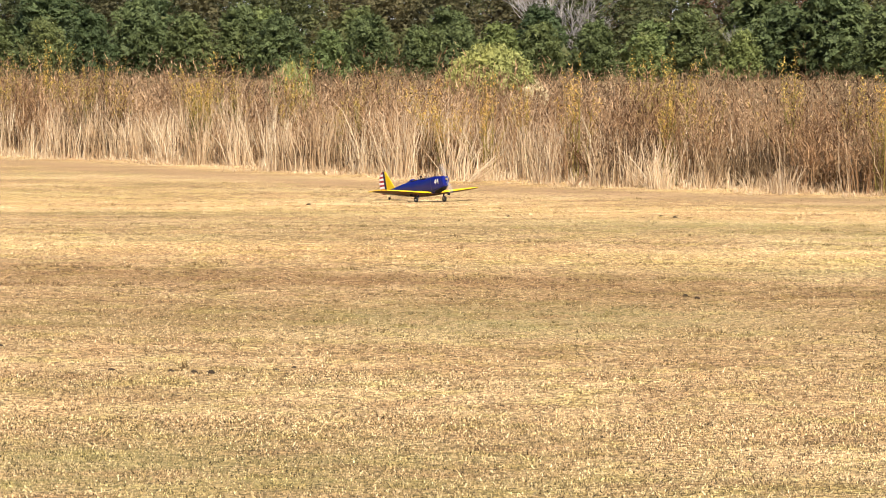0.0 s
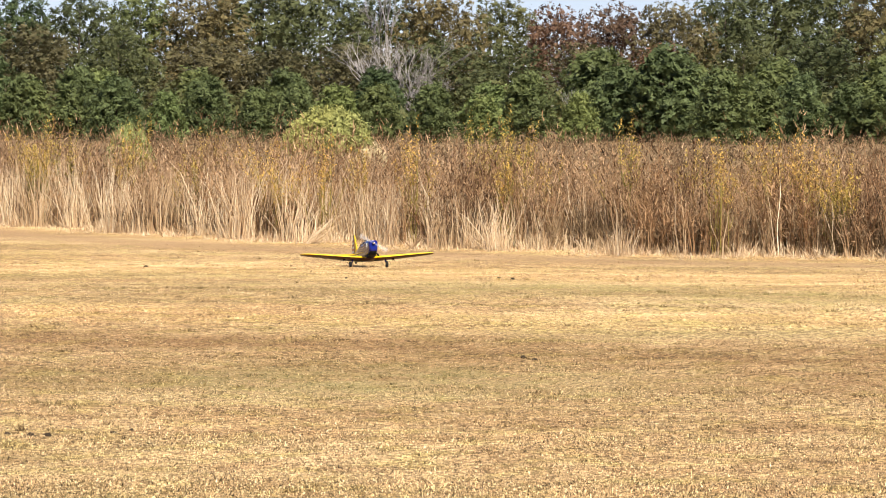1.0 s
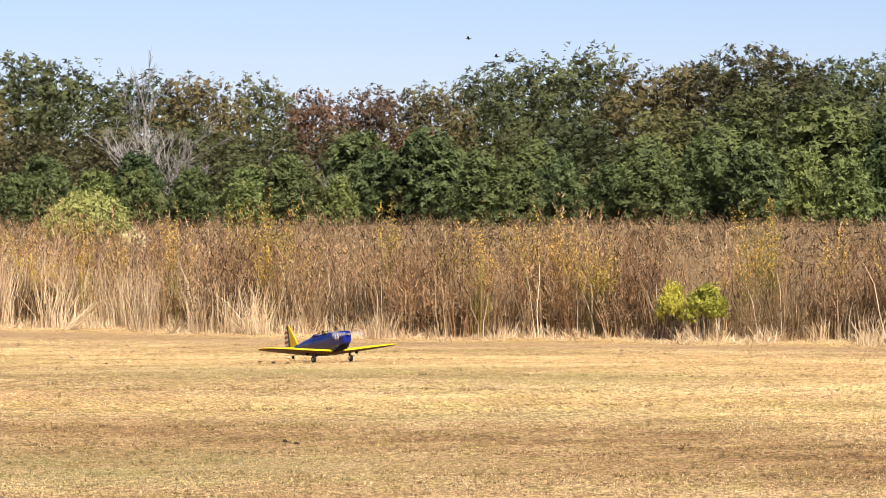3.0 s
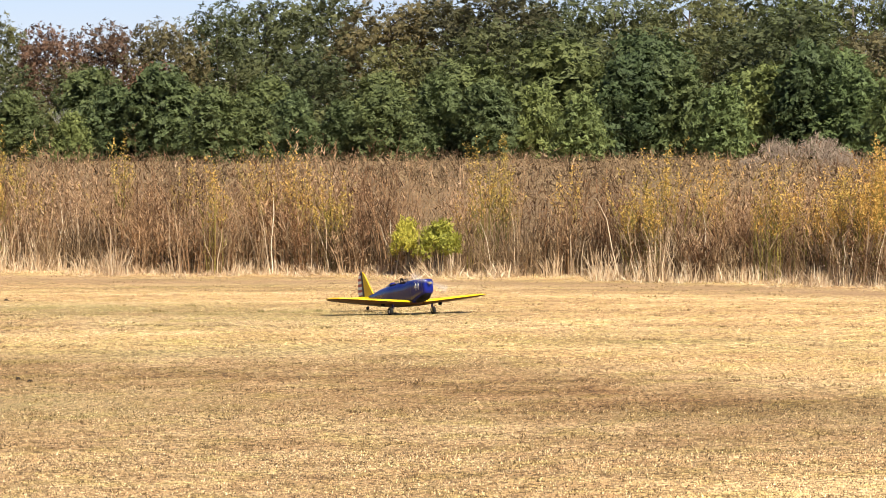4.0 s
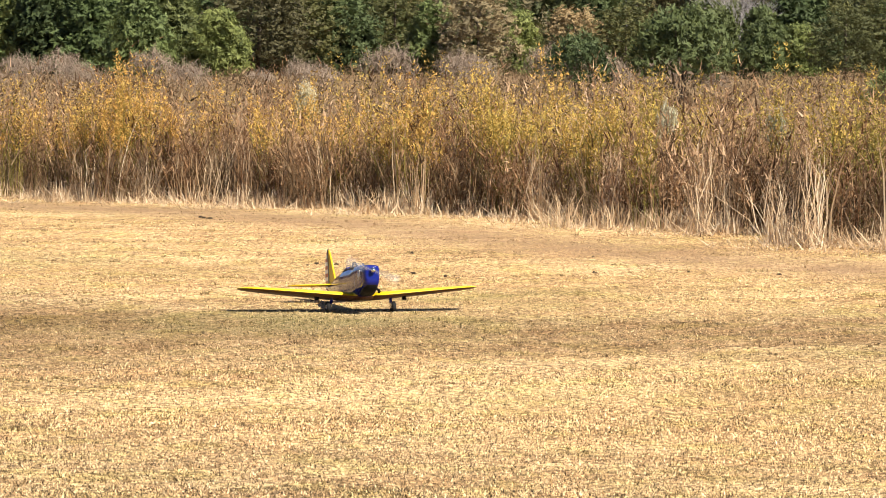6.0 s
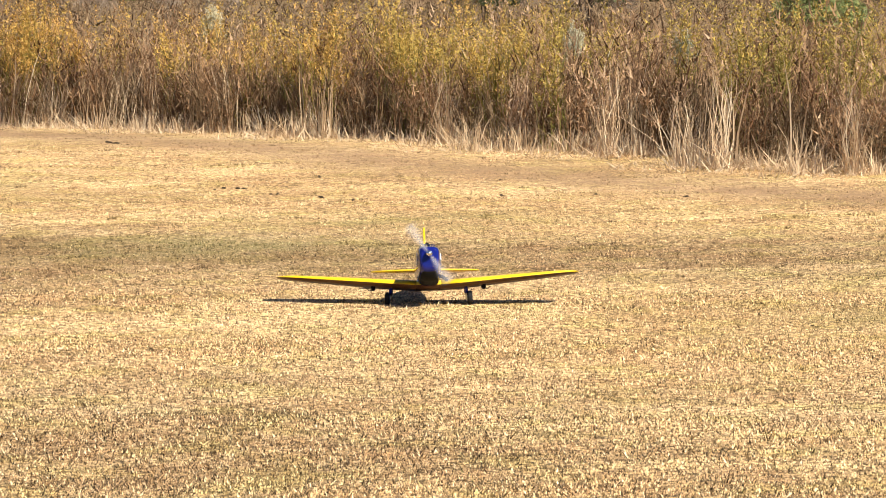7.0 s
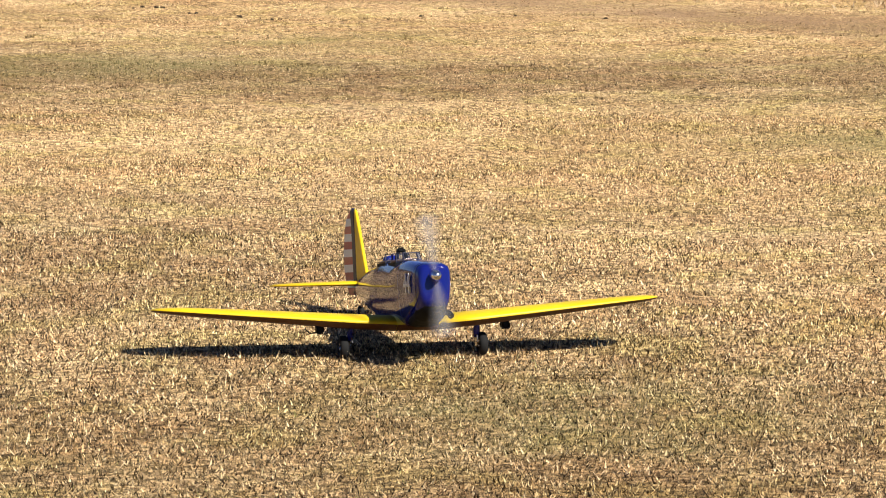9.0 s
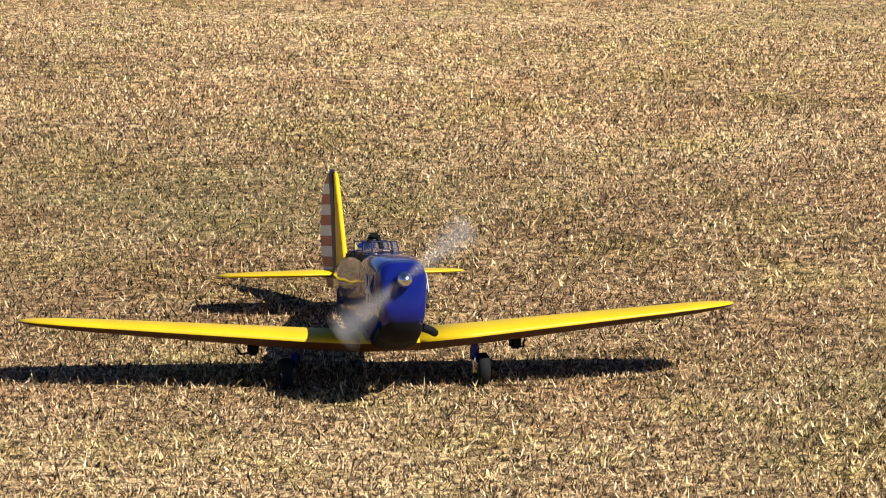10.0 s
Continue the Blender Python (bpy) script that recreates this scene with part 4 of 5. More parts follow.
# x, y, size
CLODS = [(-1.90, 20.97, 0.70), (-1.55, 20.91, 0.70), (-1.41, 20.83, 0.70), (-1.32, 20.80, 0.83), (-0.96, 20.99, 0.70), (-0.86, 21.14, 0.56),
         (-2.72, 22.52, 0.68), (-1.66, 45.20, 0.90), (1.63, 46.83, 0.60), (0.35, 42.67, 0.60), (0.67, 43.35, 0.60), (0.69, 38.94, 0.70),
         (2.33, 39.18, 0.90), (2.45, 38.68, 0.90), (1.84, 26.47, 0.71), (1.77, 26.69, 0.89), (11.65, 34.88, 1.00), (11.67, 34.71, 0.80),
         (10.25, 27.81, 0.69), (10.34, 27.73, 0.69), (11.69, 35.09, 1.00), (11.66, 34.76, 0.80), (11.40, 28.61, 0.80), (10.60, 26.56, 0.86),
         (10.38, 27.71, 0.69), (10.42, 27.05, 0.68), (11.96, 26.15, 0.67), (10.73, 26.23, 0.66), (10.63, 26.69, 0.48), (10.38, 27.09, 0.48),
         (13.20, 25.42, 0.67), (12.67, 25.93, 0.58), (10.15, 27.75, 0.49), (12.65, 27.70, 0.50)]


def build_clods():
    """Dark clods and dead leaves scattered on the turf."""
    r = random.Random(9)
    kinds = []
    for _ in range(4):
        bm = bmesh.new()
        bmesh.ops.create_icosphere(bm, subdivisions=2, radius=0.05)
        for v in bm.verts:
            v.co *= r.uniform(0.6, 1.25)
            v.co.x *= 1.6
            v.co.z = max(-0.01, v.co.z * 0.55)
        ob = part("soil_clod", bm, M["clod"])
        kinds.append(tagged(ob, "small dark clod of soil on the turf", "clod", "clods on the turf"))
    spots = CLODS
    for i, (x, y, k) in enumerate(spots):
        m = pose(x, y, float(gz(x, y)), 0, 0, r.uniform(0, 360))
        ob = kinds[i] if i < 4 else copy_thing(kinds[i % 4], m)
        ob.matrix_basis = m
        ob.scale = (k * 0.48, k * 0.45, k * 0.8)


build_ground()
turf_blades()
turf_tufts()
build_clods()
build_edge()
build_far_weeds()
build_clumps()
build_shrubs()
build_woods()


# ---------------------------------------------------------------- the model aeroplane
# Airframe space: u forward, v to the aeroplane's left, w up from the wheels' contact; it sits tail-down.
SIT = Matrix.Rotation(radians(-9.0), 4, "Y")


def loft(bm, rings, close_ends=True):
    """Quads between rings of equal length; returns the rows of vertices."""
    rows = [[bm.verts.new(p) for p in ring] for ring in rings]
    n = len(rows[0])
    for a, b in zip(rows, rows[1:]):
        for i in range(n):
            bm.faces.new((a[i], a[(i + 1) % n], b[(i + 1) % n], b[i]))
    if close_ends:
        bm.faces.new(rows[0][::-1])
        bm.faces.new(rows[-1])
    return rows


def body_ring(u, top, bot, hw, sq, n=28):
    """A rounded-box section of the fuselage; sq 2 is an ellipse, larger is boxier."""
    c, hh = (top + bot) / 2, (top - bot) / 2
    out = []
    for i in range(n):
        a = 2 * math.pi * (i + 0.5) / n
        x, z = math.cos(a), math.sin(a)
        k = (abs(x) ** sq + abs(z) ** sq) ** (-1 / sq)
        out.append((u, x * k * hw * (1.0 if z > 0 else 1 - 0.12 * abs(z)), c + z * k * hh))
    return out


SECTIONS = [(0.386, 0.284, 0.186, 0.038, 3.6), (0.383, 0.290, 0.174, 0.047, 4.2), (0.370, 0.294, 0.158, 0.053, 4.8), (0.31, 0.300, 0.134, 0.060, 5.0),
            (0.24, 0.306, 0.120, 0.065, 5.0), (0.17, 0.310, 0.108, 0.068, 4.6), (0.10, 0.315, 0.098, 0.071, 4.0), (0.05, 0.319, 0.094, 0.072, 3.4),
            (0.00, 0.324, 0.092, 0.072, 3.0), (-0.05, 0.326, 0.092, 0.072, 3.0), (-0.11, 0.330, 0.093, 0.072, 3.0), (-0.17, 0.331, 0.095, 0.071, 3.0),
            (-0.23, 0.330, 0.099, 0.071, 3.0), (-0.29, 0.327, 0.104, 0.073, 2.9), (-0.35, 0.321, 0.114, 0.069, 2.8), (-0.43, 0.309, 0.130, 0.062, 2.7),
            (-0.53, 0.294, 0.150, 0.052, 2.6), (-0.63, 0.279, 0.170, 0.041, 2.5), (-0.73, 0.265, 0.188, 0.029, 2.4), (-0.82, 0.254, 0.202, 0.017, 2.2),
            (-0.87, 0.248, 0.212, 0.007, 2.0)]
COCKPITS = ((0.00, -0.11), (-0.17, -0.29))


def airfoil(u_le, chord, v, w, thick, n=10, inc=0.035):
    """A closed wing section at span v: round above, a bevelled chin under the leading edge, flat beneath."""
    up, lo = [], []
    for i in range(n + 1):
        x = (1 - math.cos(math.pi * i / n)) / 2
        t = 5 * thick * (0.2969 * math.sqrt(x) - 0.126 * x - 0.3516 * x * x + 0.2843 * x ** 3 - 0.1036 * x ** 4)
        cam_ = 0.035 * 4 * x * (1 - x)
        tilt = -inc * (x - 0.3)
        up.append((u_le - x * chord, v, w + chord * (cam_ + t + tilt - 0.012)))
    for x in (0.004, 0.03, 0.055, 0.085, 0.14, 0.30, 0.55, 0.80):
        drop = 0.36 * thick * min(1.0, x / 0.075) * (1 - max(0.0, x - 0.14) ** 1.5)
        lo.append((u_le - x * chord, v, w + chord * (-drop - inc * (x - 0.3) - 0.012)))
    return up[::-1] + lo


def wing_half(side):
    bm = bmesh.new()
    rings = []
    for v, le, ch, th in ((0.070, 0.105, 0.330, 0.150), (0.20, 0.100, 0.318, 0.148), (0.36, 0.088, 0.290, 0.142), (0.52, 0.074, 0.258, 0.136),
                          (0.66, 0.058, 0.226, 0.128), (0.74, 0.044, 0.200, 0.120), (0.79, 0.020, 0.160, 0.112), (0.822, -0.010, 0.108, 0.10), (0.838, -0.042, 0.050, 0.10)):
        w = 0.106 + max(0, v - 0.10) * 0.089
        rings.append(airfoil(le, ch, side * v, w, th))
    loft(bm, rings)
    return bm


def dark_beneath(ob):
    """Dark brown in place of yellow on the faces that look down."""
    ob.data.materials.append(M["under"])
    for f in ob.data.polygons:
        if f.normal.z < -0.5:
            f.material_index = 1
    return ob


def tail_half(side):
    bm = bmesh.new()
    rings = []
    for v, le, ch, th in ((0.010, -0.700, 0.175, 0.085), (0.12, -0.715, 0.160, 0.085), (0.23, -0.735, 0.132, 0.085), (0.285, -0.752, 0.102, 0.08), (0.313, -0.778, 0.055, 0.08)):
        rings.append([(u, y, 0.246 + (z - 0.246) * 1.0) for u, y, z in airfoil(le, ch, side * v, 0.246, th, 8, 0)])
    loft(bm, rings)
    return bm


def plate(bm, outline, half):
    """A thin upright plate in the u-w plane with softened edges."""
    cu, cw = sum(p[0] for p in outline) / len(outline), sum(p[1] for p in outline) / len(outline)
    k = 0.94
    rings = [[(cu + (u - cu) * k, -half, cw + (w - cw) * k) for u, w in outline], [(u, -half * 0.45, w) for u, w in outline],
             [(u, half * 0.45, w) for u, w in outline], [(cu + (u - cu) * k, half, cw + (w - cw) * k) for u, w in outline]]
    loft(bm, rings)


def revolve(bm, profile, centre, axis="v", n=24):
    """A ring of revolution from (radius, offset) pairs about an axis through centre; the profile is closed."""
    rows = []
    for i in range(n):
        a = 2 * math.pi * i / n
        ring = []
        for r, o in profile:
            p = {"v": (math.cos(a) * r, o, math.sin(a) * r), "u": (o, math.cos(a) * r, math.sin(a) * r), "w": (math.cos(a) * r, math.sin(a) * r, o)}[axis]
            ring.append(bm.verts.new(Vector(centre) + Vector(p)))
        rows.append(ring)
    m = len(profile)
    for i in range(n):
        for j in range(m):
            bm.faces.new((rows[i][j], rows[(i + 1) % n][j], rows[(i + 1) % n][(j + 1) % m], rows[i][(j + 1) % m]))
    bmesh.ops.remove_doubles(bm, verts=bm.verts, dist=1e-6)


def along(u):
    """Stations along the fuselage: a short nose and a long tail."""
    return 0.13 + (u - 0.13) * 0.90 if u > 0.13 else u * np.interp(-u, [0.43, 0.80], [1.0, 1.048])


def deck(u, w):
    """The cockpit deck lies a little lower than the cowl's line."""
    return w - 0.016 * np.interp(u, [-0.5, -0.32, 0.0, 0.13], [0, 1, 1, 0]) * min(1.0, max(0.0, (w - 0.2) / 0.1))


def sat(bm):
    for v in bm.verts:
        v.co.x, v.co.z = along(v.co.x), deck(v.co.x, v.co.z)
    bmesh.ops.transform(bm, matrix=SIT, verts=bm.verts)
    return bm


def box(bm, lo, hi, bevel=0.0):
    r = bmesh.ops.create_cube(bm, size=1)
    for v in r["verts"]:
        v.co = Vector([(lo[i] + hi[i]) / 2 + v.co[i] * (hi[i] - lo[i]) for i in range(3)])
    if bevel:
        bmesh.ops.bevel(bm, geom=list({e for v in r["verts"] for e in v.link_edges}), offset=bevel, segments=2, affect="EDGES")


def text_mesh(name, text, size, depth):
    cu = bpy.data.curves.new(name, "FONT")
    cu.body, cu.size, cu.extrude, cu.align_x, cu.align_y = text, size, depth, "CENTER", "CENTER"
    tmp = bpy.data.objects.new(name, cu)
    scene.collection.objects.link(tmp)
    me = bpy.data.meshes.new_from_object(tmp.evaluated_get(bpy.context.evaluated_depsgraph_get()))
    bpy.data.objects.remove(tmp)
    return me


def build_aeroplane():
    plane = new("model_aeroplane")
    tagged(plane, "radio-controlled model trainer aeroplane, blue fuselage and yellow wings", "model aeroplane")
    # fuselage with two open cockpits
    bm = bmesh.new()
    rows = loft(bm, [body_ring(*s) for s in SECTIONS])
    n = len(rows[0])
    bm.faces.ensure_lookup_table()
    dead = []
    for f in bm.faces:
        c = f.calc_center_median()
        if len(f.verts) == 4 and c.z > 0.25 and abs(c.y) < 0.046 and any(b < c.x < a for a, b in COCKPITS):
            dead.append(f)
    bmesh.ops.delete(bm, geom=dead, context="FACES")
    body = part("fuselage", sat(bm), M["blue"], plane, "glossy blue film-covered fuselage", True)
    for a, b in COCKPITS:
        bm = bmesh.new()
        loft(bm, [[(a + 0.004, -0.05, 0.322), (a + 0.004, 0.05, 0.322), (b - 0.004, 0.05, 0.322), (b - 0.004, -0.05, 0.322)],
                  [(a - 0.004, -0.045, 0.235), (a - 0.004, 0.045, 0.235), (b + 0.004, 0.045, 0.235), (b + 0.004, -0.045, 0.235)]], False)
        q = [(a - 0.004, -0.045, 0.236), (a - 0.004, 0.045, 0.236), (b + 0.004, 0.045, 0.236), (b + 0.004, -0.045, 0.236)]
        bm.faces.new([bm.verts.new(p) for p in q])
        part("cockpit_tub", sat(bm), M["black"], body, "dark open cockpit")
        # windscreen: three flat panes in a frame
        for y0, y1, x0, x1 in ((-0.024, 0.024, 0.016, 0.016), (0.026, 0.043, 0.014, -0.014), (-0.043, -0.026, -0.014, 0.014)):
            bm = bmesh.new()
            p = [(a + x0, y0, 0.318), (a + x1, y1, 0.318), (a + x1 - 0.022, y1 * 0.9, 0.352), (a + x0 - 0.022, y0 * 0.9, 0.352)]
            loft(bm, [[Vector(v) for v in p], [Vector(v) - Vector((0.0015, 0, 0)) for v in p]])
            pane = part("windscreen_pane", sat(bm), M["glass"], body, "clear windscreen pane")
            pane.visible_shadow = False
            bm = bmesh.new()
            for q0, q1 in zip(p, p[1:] + p[:1]):
                tube(bm, [q0, [(q0[i] + q1[i]) / 2 for i in range(3)], q1], 0.0018, 0.0018, 6)
            part("windscreen_frame", sat(bm), M["navy"], body)
        bm = bmesh.new()
        ring = [((a + b) / 2 + math.cos(t) * (a - b) * 0.52, math.sin(t) * 0.050, 0.331 - 0.006 * abs(math.sin(t))) for t in np.linspace(0, 2 * math.pi, 17)]
        tube(bm, ring, 0.004, 0.004, 6)
        part("coaming", sat(bm), M["skin"], body, "dark padded cockpit rim")
    # crash pylon between the cockpits
    bm = bmesh.new()
    for y in (-0.018, 0.018):
        tube(bm, [(-0.125, y, 0.322), (-0.135, y * 0.8, 0.345), (-0.142, y * 0.4, 0.362)], 0.007, 0.006, 8)
    box(bm, (-0.156, -0.013, 0.356), (-0.128, 0.013, 0.372), 0.005)
    part("crash_pylon", sat(bm), M["black"], body, "dark crash pylon between the cockpits")
    # dummy headrest fairing
    bm = bmesh.new()
    loft(bm, [body_ring(-0.295, 0.352, 0.315, 0.022, 2.2, 12), body_ring(-0.34, 0.350, 0.305, 0.022, 2.2, 12), body_ring(-0.43, 0.320, 0.295, 0.012, 2.2, 12)])
    part("headrest", sat(bm), M["blue"], body, "", True)
    # lower cowl scoop, seams, exhaust
    bm = bmesh.new()
    loft(bm, [body_ring(0.372, 0.196, 0.150, 0.036, 3, 16), body_ring(0.31, 0.175, 0.118, 0.050, 3, 16), body_ring(0.19, 0.13, 0.096, 0.052, 3, 16)])
    part("chin_scoop", sat(bm), M["black"], body, "black chin scoop", True)
    for u, top, bot, hw in ((0.135, 0.3130, 0.102, 0.0707), (0.345, 0.2980, 0.1490, 0.0567)):
        bm = bmesh.new()
        loft(bm, [body_ring(u + 0.002, top, bot, hw + 0.0006, 4.6), body_ring(u - 0.002, top + 0.0008, bot, hw + 0.0008, 4.6)], False)
        part("cowl_seam", sat(bm), M["navy"], body)
    bm = bmesh.new()
    tube(bm, [(0.22, 0.060, 0.145), (0.21, 0.080, 0.137), (0.17, 0.094, 0.130), (0.13, 0.100, 0.128)], 0.010, 0.009, 10)
    part("exhaust_pipe", sat(bm), M["black"], body, "sooty exhaust pipe")
    # numbers on both sides of the cowl
    for side in (1, -1):
        me = text_mesh("number", "44", 0.092, 0.0012)
        me.materials.clear()
        me.materials.append(M["white"])
        m = Matrix(((-side, 0, 0, 0.2425), (0, 0, side, side * 0.0660), (0, 1, 0, 0.232), (0, 0, 0, 1)))
        me.transform(SIT @ m)
        ob = new("number", me)
        ob.parent = body
        tagged(ob, "white number 44")
    # wing
    for side in (1, -1):
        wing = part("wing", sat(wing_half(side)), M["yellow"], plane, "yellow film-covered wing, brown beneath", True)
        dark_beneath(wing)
        bm = bmesh.new()
        rings = []
        for v in (0.40, 0.56, 0.72):
            w = 0.106 + (v - 0.10) * 0.089
            le, ch = np.interp(v, [0.36, 0.52, 0.66, 0.74], [0.088, 0.074, 0.058, 0.044]), np.interp(v, [0.36, 0.52, 0.66, 0.74], [0.29, 0.258, 0.226, 0.2])
            u = le - ch * 0.76
            t = w + ch * (0.035 * 4 * 0.76 * 0.24 + 0.04 - 0.035 * 0.46)
            rings.append([(u + 0.002, side * v, t + 0.0045), (u - 0.002, side * v, t + 0.0040), (u - 0.002, side * v, t - 0.002), (u + 0.002, side * v, t - 0.002)])
        loft(bm, rings)
        part("aileron_gap", sat(bm), M["navy"], wing, "dark aileron hinge line")
        bm = bmesh.new()
        box(bm, (-0.01, side * 0.305 - 0.012, 0.082), (0.03, side * 0.305 + 0.012, 0.115), 0.005)
        tube(bm, [(0.0, side * 0.31, 0.088), (-0.03, side * 0.33, 0.084), (-0.06, side * 0.34, 0.10)], 0.003, 0.002, 6)
        part("servo_fairing", sat(bm), M["black"], wing, "small black fairing under the wing")
        # landing gear
        bm = bmesh.new()
        tube(bm, [(0.045, side * 0.205, 0.115), (0.030, side * 0.207, 0.085), (0.020, side * 0.208, 0.062)], 0.0125, 0.0105, 10)
        leg = part("gear_leg", sat(bm), M["blue"], plane, "blue undercarriage leg", True)
        bm = bmesh.new()
        tube(bm, [(0.020, side * 0.208, 0.066), (0.012, side * 0.209, 0.048), (0.006, side * 0.210, 0.030)], 0.007, 0.007, 10)
        tube(bm, [(0.006, side * 0.210, 0.0375), (0.004, side * 0.225, 0.0375), (0.004, side * 0.243, 0.0375)], 0.004, 0.004, 8)
        part("oleo", sat(bm), M["metal"], leg, "polished metal strut")
        bm = bmesh.new()
        tube(bm, [(0.030, side * 0.206, 0.070), (0.043, side * 0.206, 0.052), (0.018, side * 0.208, 0.036)], 0.003, 0.003, 6)
        part("torque_link", sat(bm), M["metal"], leg)
    # belly section of the wing between the halves
    bm = bmesh.new()
    loft(bm, [airfoil(0.105, 0.33, v, 0.106, 0.15) for v in (-0.069, 0.0, 0.069)])
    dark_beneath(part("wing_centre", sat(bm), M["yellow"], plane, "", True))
    # tail
    for side in (1, -1):
        st = part("tailplane", sat(tail_half(side)), M["yellow"], plane, "yellow tailplane", True)
        bm = bmesh.new()
        loft(bm, [[(-0.795, side * 0.03, 0.2560), (-0.799, side * 0.03, 0.2555), (-0.799, side * 0.03, 0.250), (-0.795, side * 0.03, 0.250)],
                  [(-0.797, side * 0.27, 0.2535), (-0.801, side * 0.27, 0.253), (-0.801, side * 0.27, 0.249), (-0.797, side * 0.27, 0.249)]])
        part("elevator_gap", sat(bm), M["navy"], st)
    bm = bmesh.new()
    plate(bm, [(-0.665, 0.258), (-0.700, 0.305), (-0.768, 0.412), (-0.818, 0.484), (-0.838, 0.502), (-0.850, 0.505), (-0.840, 0.41), (-0.826, 0.258)], 0.0055)
    part("fin", sat(bm), M["yellow"], plane, "yellow fin")
    # rudder: a dark leading band and red and white bars
    bm = bmesh.new()
    plate(bm, [(-0.829, 0.212), (-0.843, 0.41), (-0.853, 0.507), (-0.868, 0.510), (-0.876, 0.504), (-0.868, 0.41), (-0.858, 0.205)], 0.0060)
    rud = part("rudder", sat(bm), M["navy"], plane, "rudder with a dark band and red and white bars")

    def back(w):
        return np.interp(w, [0.205, 0.24, 0.30, 0.36, 0.43, 0.475, 0.504], [-0.900, -0.928, -0.945, -0.946, -0.934, -0.915, -0.884])

    def front(w):
        return np.interp(w, [0.205, 0.41, 0.504], [-0.8585, -0.8685, -0.8765])

    k = 11
    ws = np.linspace(0.207, 0.500, k + 1)
    for i in range(k):
        w0, w1 = ws[i], ws[i + 1]
        bm = bmesh.new()
        loft(bm, [[(front(w), y, w) for w in (w0, (w0 + w1) / 2, w1)] + [(back(w), y * 0.35, w) for w in (w1, (w0 + w1) / 2, w0)] for y in (-0.005, 0.005)])
        part("rudder_bar", sat(bm), M["redp"] if i % 2 == 0 else M["white"], rud, "red bar" if i % 2 == 0 else "white bar")
    # tail wheel
    bm = bmesh.new()
    tube(bm, [(-0.74, 0, 0.195), (-0.77, 0, 0.175), (-0.795, 0, 0.158)], 0.005, 0.004, 8)
    tw = part("tail_wheel_leg", sat(bm), M["metal"], plane, "thin metal tail-wheel leg")
    bm = bmesh.new()
    revolve(bm, [(0.006, -0.008), (0.016, -0.008), (0.019, 0), (0.016, 0.008), (0.006, 0.008)], (-0.797, 0, 0.152), "v", 16)
    part("tail_wheel", sat(bm), M["rubber"], tw, "small black tail wheel", True)
    # wheels, which turn
    wheels = []
    for side in (1, -1):
        bm = bmesh.new()
        revolve(bm, [(0.019, -0.013), (0.030, -0.014), (0.0365, -0.009), (0.0375, 0), (0.0365, 0.009), (0.030, 0.014), (0.019, 0.013)], (0, 0, 0), "v", 28)
        wh = part("wheel", bm, M["rubber"], plane, "black rubber tyre", True)
        bm = bmesh.new()
        revolve(bm, [(0.003, -0.011), (0.012, -0.0115), (0.0195, -0.009), (0.0195, 0.009), (0.012, 0.0115), (0.003, 0.011)], (0, 0, 0), "v", 20)
        part("rim", bm, M["metal"], wh, "metal wheel rim", True)
        wheels.append((wh, side))
    # propeller, which turns
    bm = bmesh.new()
    revolve(bm, [(0.0, 0.044), (0.008, 0.041), (0.0145, 0.032), (0.0185, 0.019), (0.0195, 0.004), (0.0195, 0.0), (0.0, 0.0)], (0, 0, 0), "u", 24)
    prop = part("propeller", bm, M["metal"], plane, "polished spinner with two blades", True)
    for s in (1, -1):
        # one thick fan, fainter towards its edges, as a turning blade shows
        bm = bmesh.new()
        spread = np.linspace(-1, 1, 9)
        rings, veil = [], []
        for r_, wide, pitch in ((0.014, 42, 26), (0.05, 26, 20), (0.10, 21, 14), (0.15, 19, 11), (0.18, 18, 9), (0.197, 15, 8)):
            ring = []
            for q, back in [(q, 0) for q in spread] + [(q, 1) for q in spread[::-1]]:
                a = radians(q * wide)
                ring.append((0.012 + r_ * math.sin(a) * math.tan(radians(pitch)) - 0.002 * back, r_ * math.sin(a), s * r_ * math.cos(a)))
                veil.append(math.exp(-(q / 0.52) ** 2) * (1 if r_ < 0.19 else 0.35))
            rings.append(ring)
        loft(bm, rings)
        blade = part("blade", bm, M["prop"], prop, "blurred grey propeller blade", True)
        blade.data.attributes.new("veil", "FLOAT", "POINT").data.foreach_set("value", np.array(veil, np.float32))
    return plane, prop, wheels, rud


aeroplane, propeller, wheel_pairs, rudder_part = build_aeroplane()


def make_bird():
    bird = new("bird")
    bm = bmesh.new()
    loft(bm, [[(u, math.cos(a) * r_, math.sin(a) * r_) for a in np.arange(8) * math.pi / 4] for u, r_ in ((0.09, 0.004), (0.07, 0.016), (0.02, 0.024), (-0.05, 0.016), (-0.11, 0.006))])
    part("body", bm, M["clod"], bird, "", True)
    for side in (1, -1):
        bm = bmesh.new()
        loft(bm, [[(u0, side * v, w + 0.003), (u1, side * v, w), (u0 * 0.5 + u1 * 0.5, side * v, w - 0.003)] for v, u0, u1, w in
                  ((0.015, 0.05, -0.03, 0.01), (0.09, 0.055, -0.02, 0.035), (0.17, 0.01, -0.03, 0.03))])
        part("wing", bm, M["clod"], bird)
    return tagged(bird, "small dark bird gliding over the wood", "bird", "birds")


bird_one = make_bird()
bird_two = copy_thing(bird_one, Matrix.Identity(4))

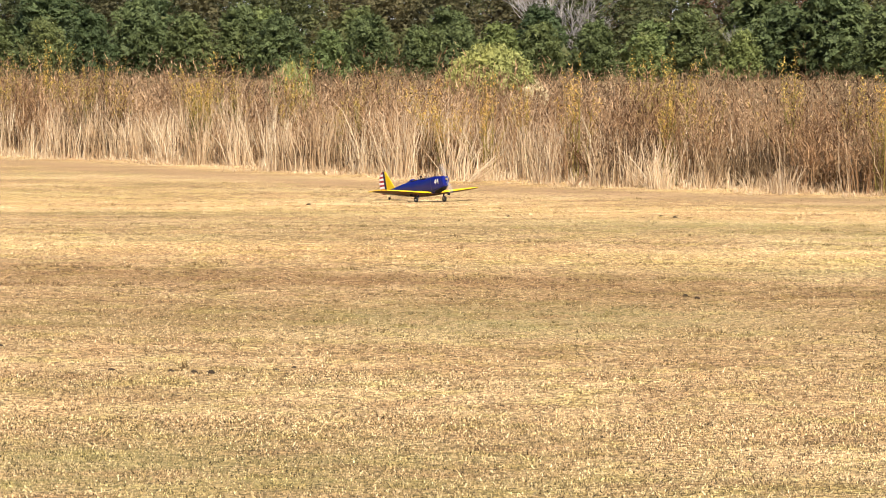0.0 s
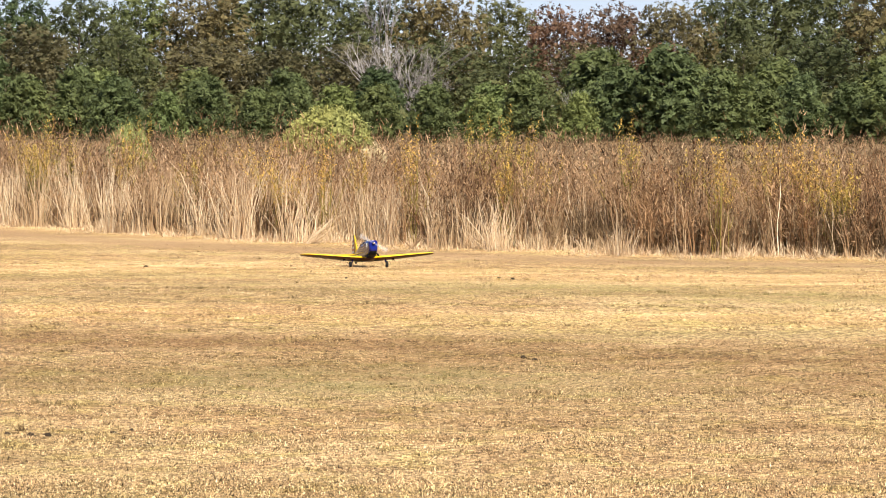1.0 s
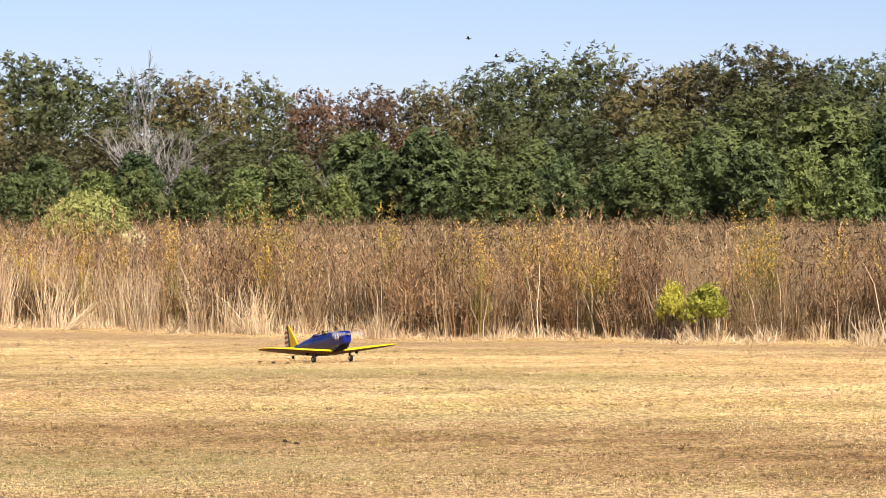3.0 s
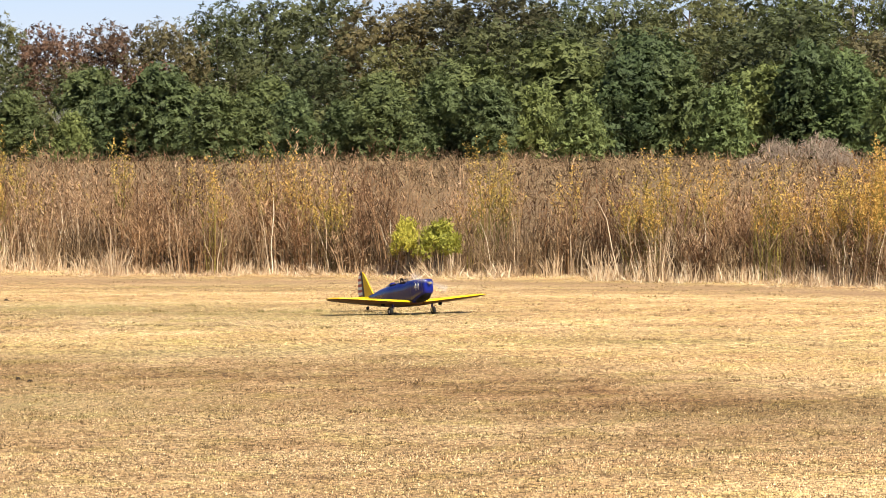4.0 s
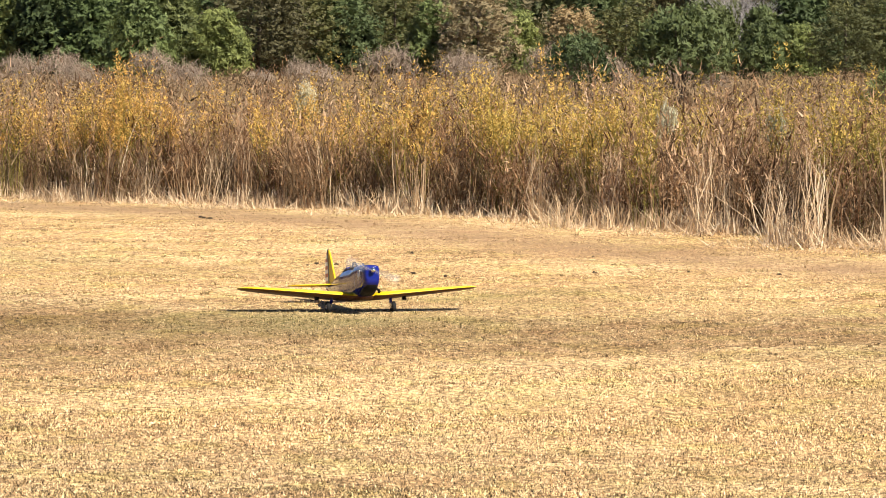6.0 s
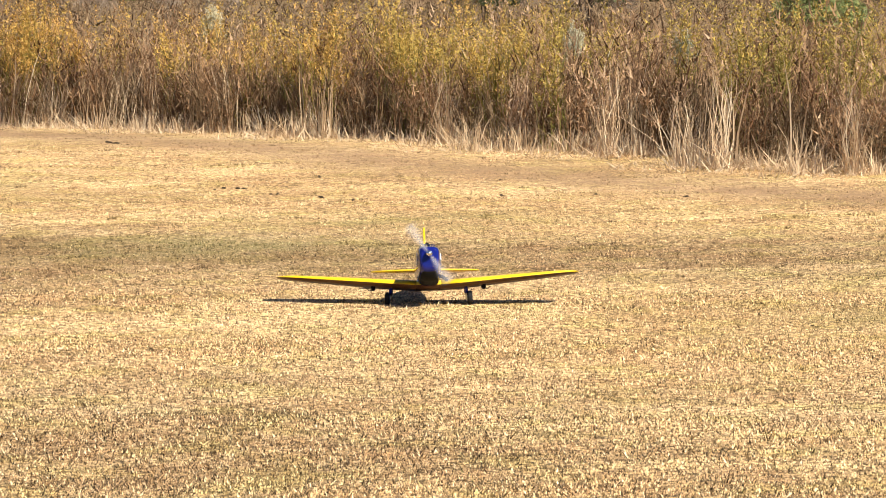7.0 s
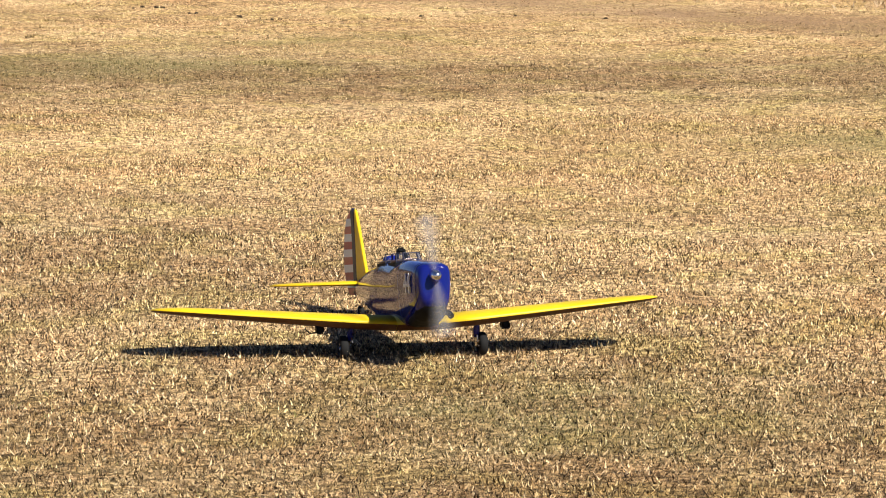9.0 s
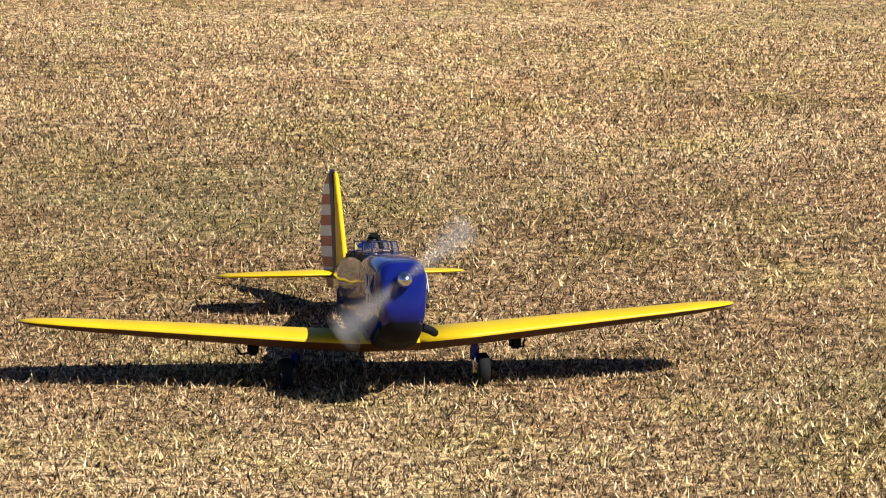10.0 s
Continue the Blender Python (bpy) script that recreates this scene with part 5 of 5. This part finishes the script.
# seconds, x, y, heading in degrees
TAXI = [(0.0, -0.163, 46.67, 308.6), (0.5, 0.60, 45.95, 294.0), (1.0, 1.079, 45.17, 279.5), (1.5, 1.305, 43.87, 275.7), (2.0, 1.584, 43.20, 281.2),
        (3.3, 3.908, 37.53, 296.8), (3.5, 4.534, 36.565, 296.8), (4.0, 5.856, 33.494, 289.6), (4.5, 6.924, 30.526, 285.1), (5.0, 7.891, 28.165, 279.4),
        (5.5, 8.502, 25.48, 273.6), (6.0, 8.891, 23.26, 262.9), (6.2, 8.881, 22.261, 259.8), (7.3, 7.478, 17.393, 244.7), (7.5, 7.066, 16.66, 243.7),
        (8.0, 6.035, 14.577, 246.4), (8.5, 5.261, 12.599, 255.8), (9.0, 4.854, 10.661, 257.8), (9.5, 4.527, 8.857, 254.2), (10.0, 4.088, 7.207, 248.1)]
# blade angle at every half second, in degrees modulo a half turn
BLADE = [20, 100, 60, 150, 110, 30, 90, 140, 70, 120, 40, 160, 70, 90, 35, 38, 40, 12, 8, 102, 128]


# rudder swing in degrees
RUDDER = [(0.0, 10), (1.0, 6), (2.0, -6), (3.3, 0), (5.5, 2), (7.5, 0), (8.2, 0), (8.6, 6), (9.0, 12), (9.5, 14), (10.0, 15)]


def on_track(t):
    """Place and heading on the way at any time, on a smooth curve through the rows."""
    k = max(0, min(len(TAXI) - 2, sum(q[0] <= t for q in TAXI) - 1))
    p, q = TAXI[k], TAXI[k + 1]
    o, n = TAXI[max(0, k - 1)], TAXI[min(len(TAXI) - 1, k + 2)]
    u, w = (t - p[0]) / (q[0] - p[0]), q[0] - p[0]
    out = []
    for c in (1, 2, 3):
        d0, d1 = (q[c] - o[c]) / (q[0] - o[0]) * w, (n[c] - p[c]) / (n[0] - p[0]) * w
        out.append((2 * u ** 3 - 3 * u ** 2 + 1) * p[c] + (u ** 3 - 2 * u ** 2 + u) * d0 + (3 * u ** 2 - 2 * u ** 3) * q[c] + (u ** 3 - u ** 2) * d1)
    return out


def motions():
    # the aeroplane rocks a little on the uneven turf: bank in degrees, the left wing up
    bank = [(0, 0), (1.5, 0.5), (2.0, -0.6), (3.3, 0.6), (3.5, 0.9), (4.0, -0.2), (4.5, 0.6), (5.0, -1.2), (5.5, -0.2), (6.0, -0.5), (6.2, 0.1), (7.3, 1.5), (7.5, 1.9), (8.0, -0.7), (8.5, 2.1), (8.6, -0.5), (8.7, 1.4), (8.8, -1.1), (8.9, 2.1), (9.0, 0.2),
            (9.1, -0.6), (9.2, 2.1), (9.3, 1.8), (9.4, -0.7), (9.5, -0.9), (9.6, 0.9), (9.7, 0.4), (9.8, -0.2), (9.9, 0.2), (10.0, 0.4)]
    nod = [(0, 0), (3.5, 0), (4.5, 0.6), (6.0, 0.8), (6.2, 0), (7.3, 0), (8.0, -1.3), (8.5, 0.5), (9.0, 0.6), (9.5, 0), (10.0, -0.7)]
    rows = []
    for t in sorted({q[0] for q in TAXI} | {q[0] for q in bank if q[0] > 8}):
        x, y, h = on_track(t)
        b = float(np.interp(t, [q[0] for q in bank], [q[1] for q in bank]))
        n = float(np.interp(t, [q[0] for q in nod], [q[1] for q in nod]))
        rows.append((t, pose(x, y, float(gz(x, y)), b, n, h)))
    walk(aeroplane, rows)
    hub = SIT @ Vector((along(0.386), 0, 0.257))
    turn, spin = BLADE[0], [(0.0, BLADE[0])]
    for i in range(1, len(BLADE)):
        step = (BLADE[i] - BLADE[i - 1]) % 180 + 720
        step = step - 180 if step > 880 else step
        for k in range(1, 11):
            spin.append((round(0.5 * (i - 1) + 0.05 * k, 3), turn + step * k / 10))
        turn += step
    base = SIT.to_3x3().to_4x4()
    walk(propeller, [(t, Matrix.Translation(hub) @ base @ pose(0, 0, 0, a)) for t, a in spin])
    hinge = SIT @ Matrix.Translation((along(-0.842), 0, 0.3))
    walk(rudder_part, [(t, hinge @ pose(0, 0, 0, 0, 0, a) @ hinge.inverted()) for t, a in RUDDER])
    for bird, track in ((bird_one, ((0.0, 8.3, 2.45), (2.0, 7.24, 2.34), (2.2, 7.11, 2.36), (3.3, 6.53, 2.31), (10.0, 3.0, 2.6))),
                        (bird_two, ((0.0, 8.2, 2.0), (2.2, 7.38, 2.03), (3.3, 7.0, 2.05), (3.5, 6.92, 2.06), (10.0, 4.3, 2.2)))):
        flight = []
        for t, az, el in track:
            m = at_bearing(az, 130)
            flight.append((t, pose(m.translation.x, m.translation.y, 1.9 + 130 * math.tan(radians(el)), 20, 0, 170)))
        walk(bird, flight)
    for wh, side in wheel_pairs:
        walk(wh, [(0.1 * k, pose(0.0, side * 0.229, 0.0375, 0, 70.0 * k, 0)) for k in range(101)])


motions()
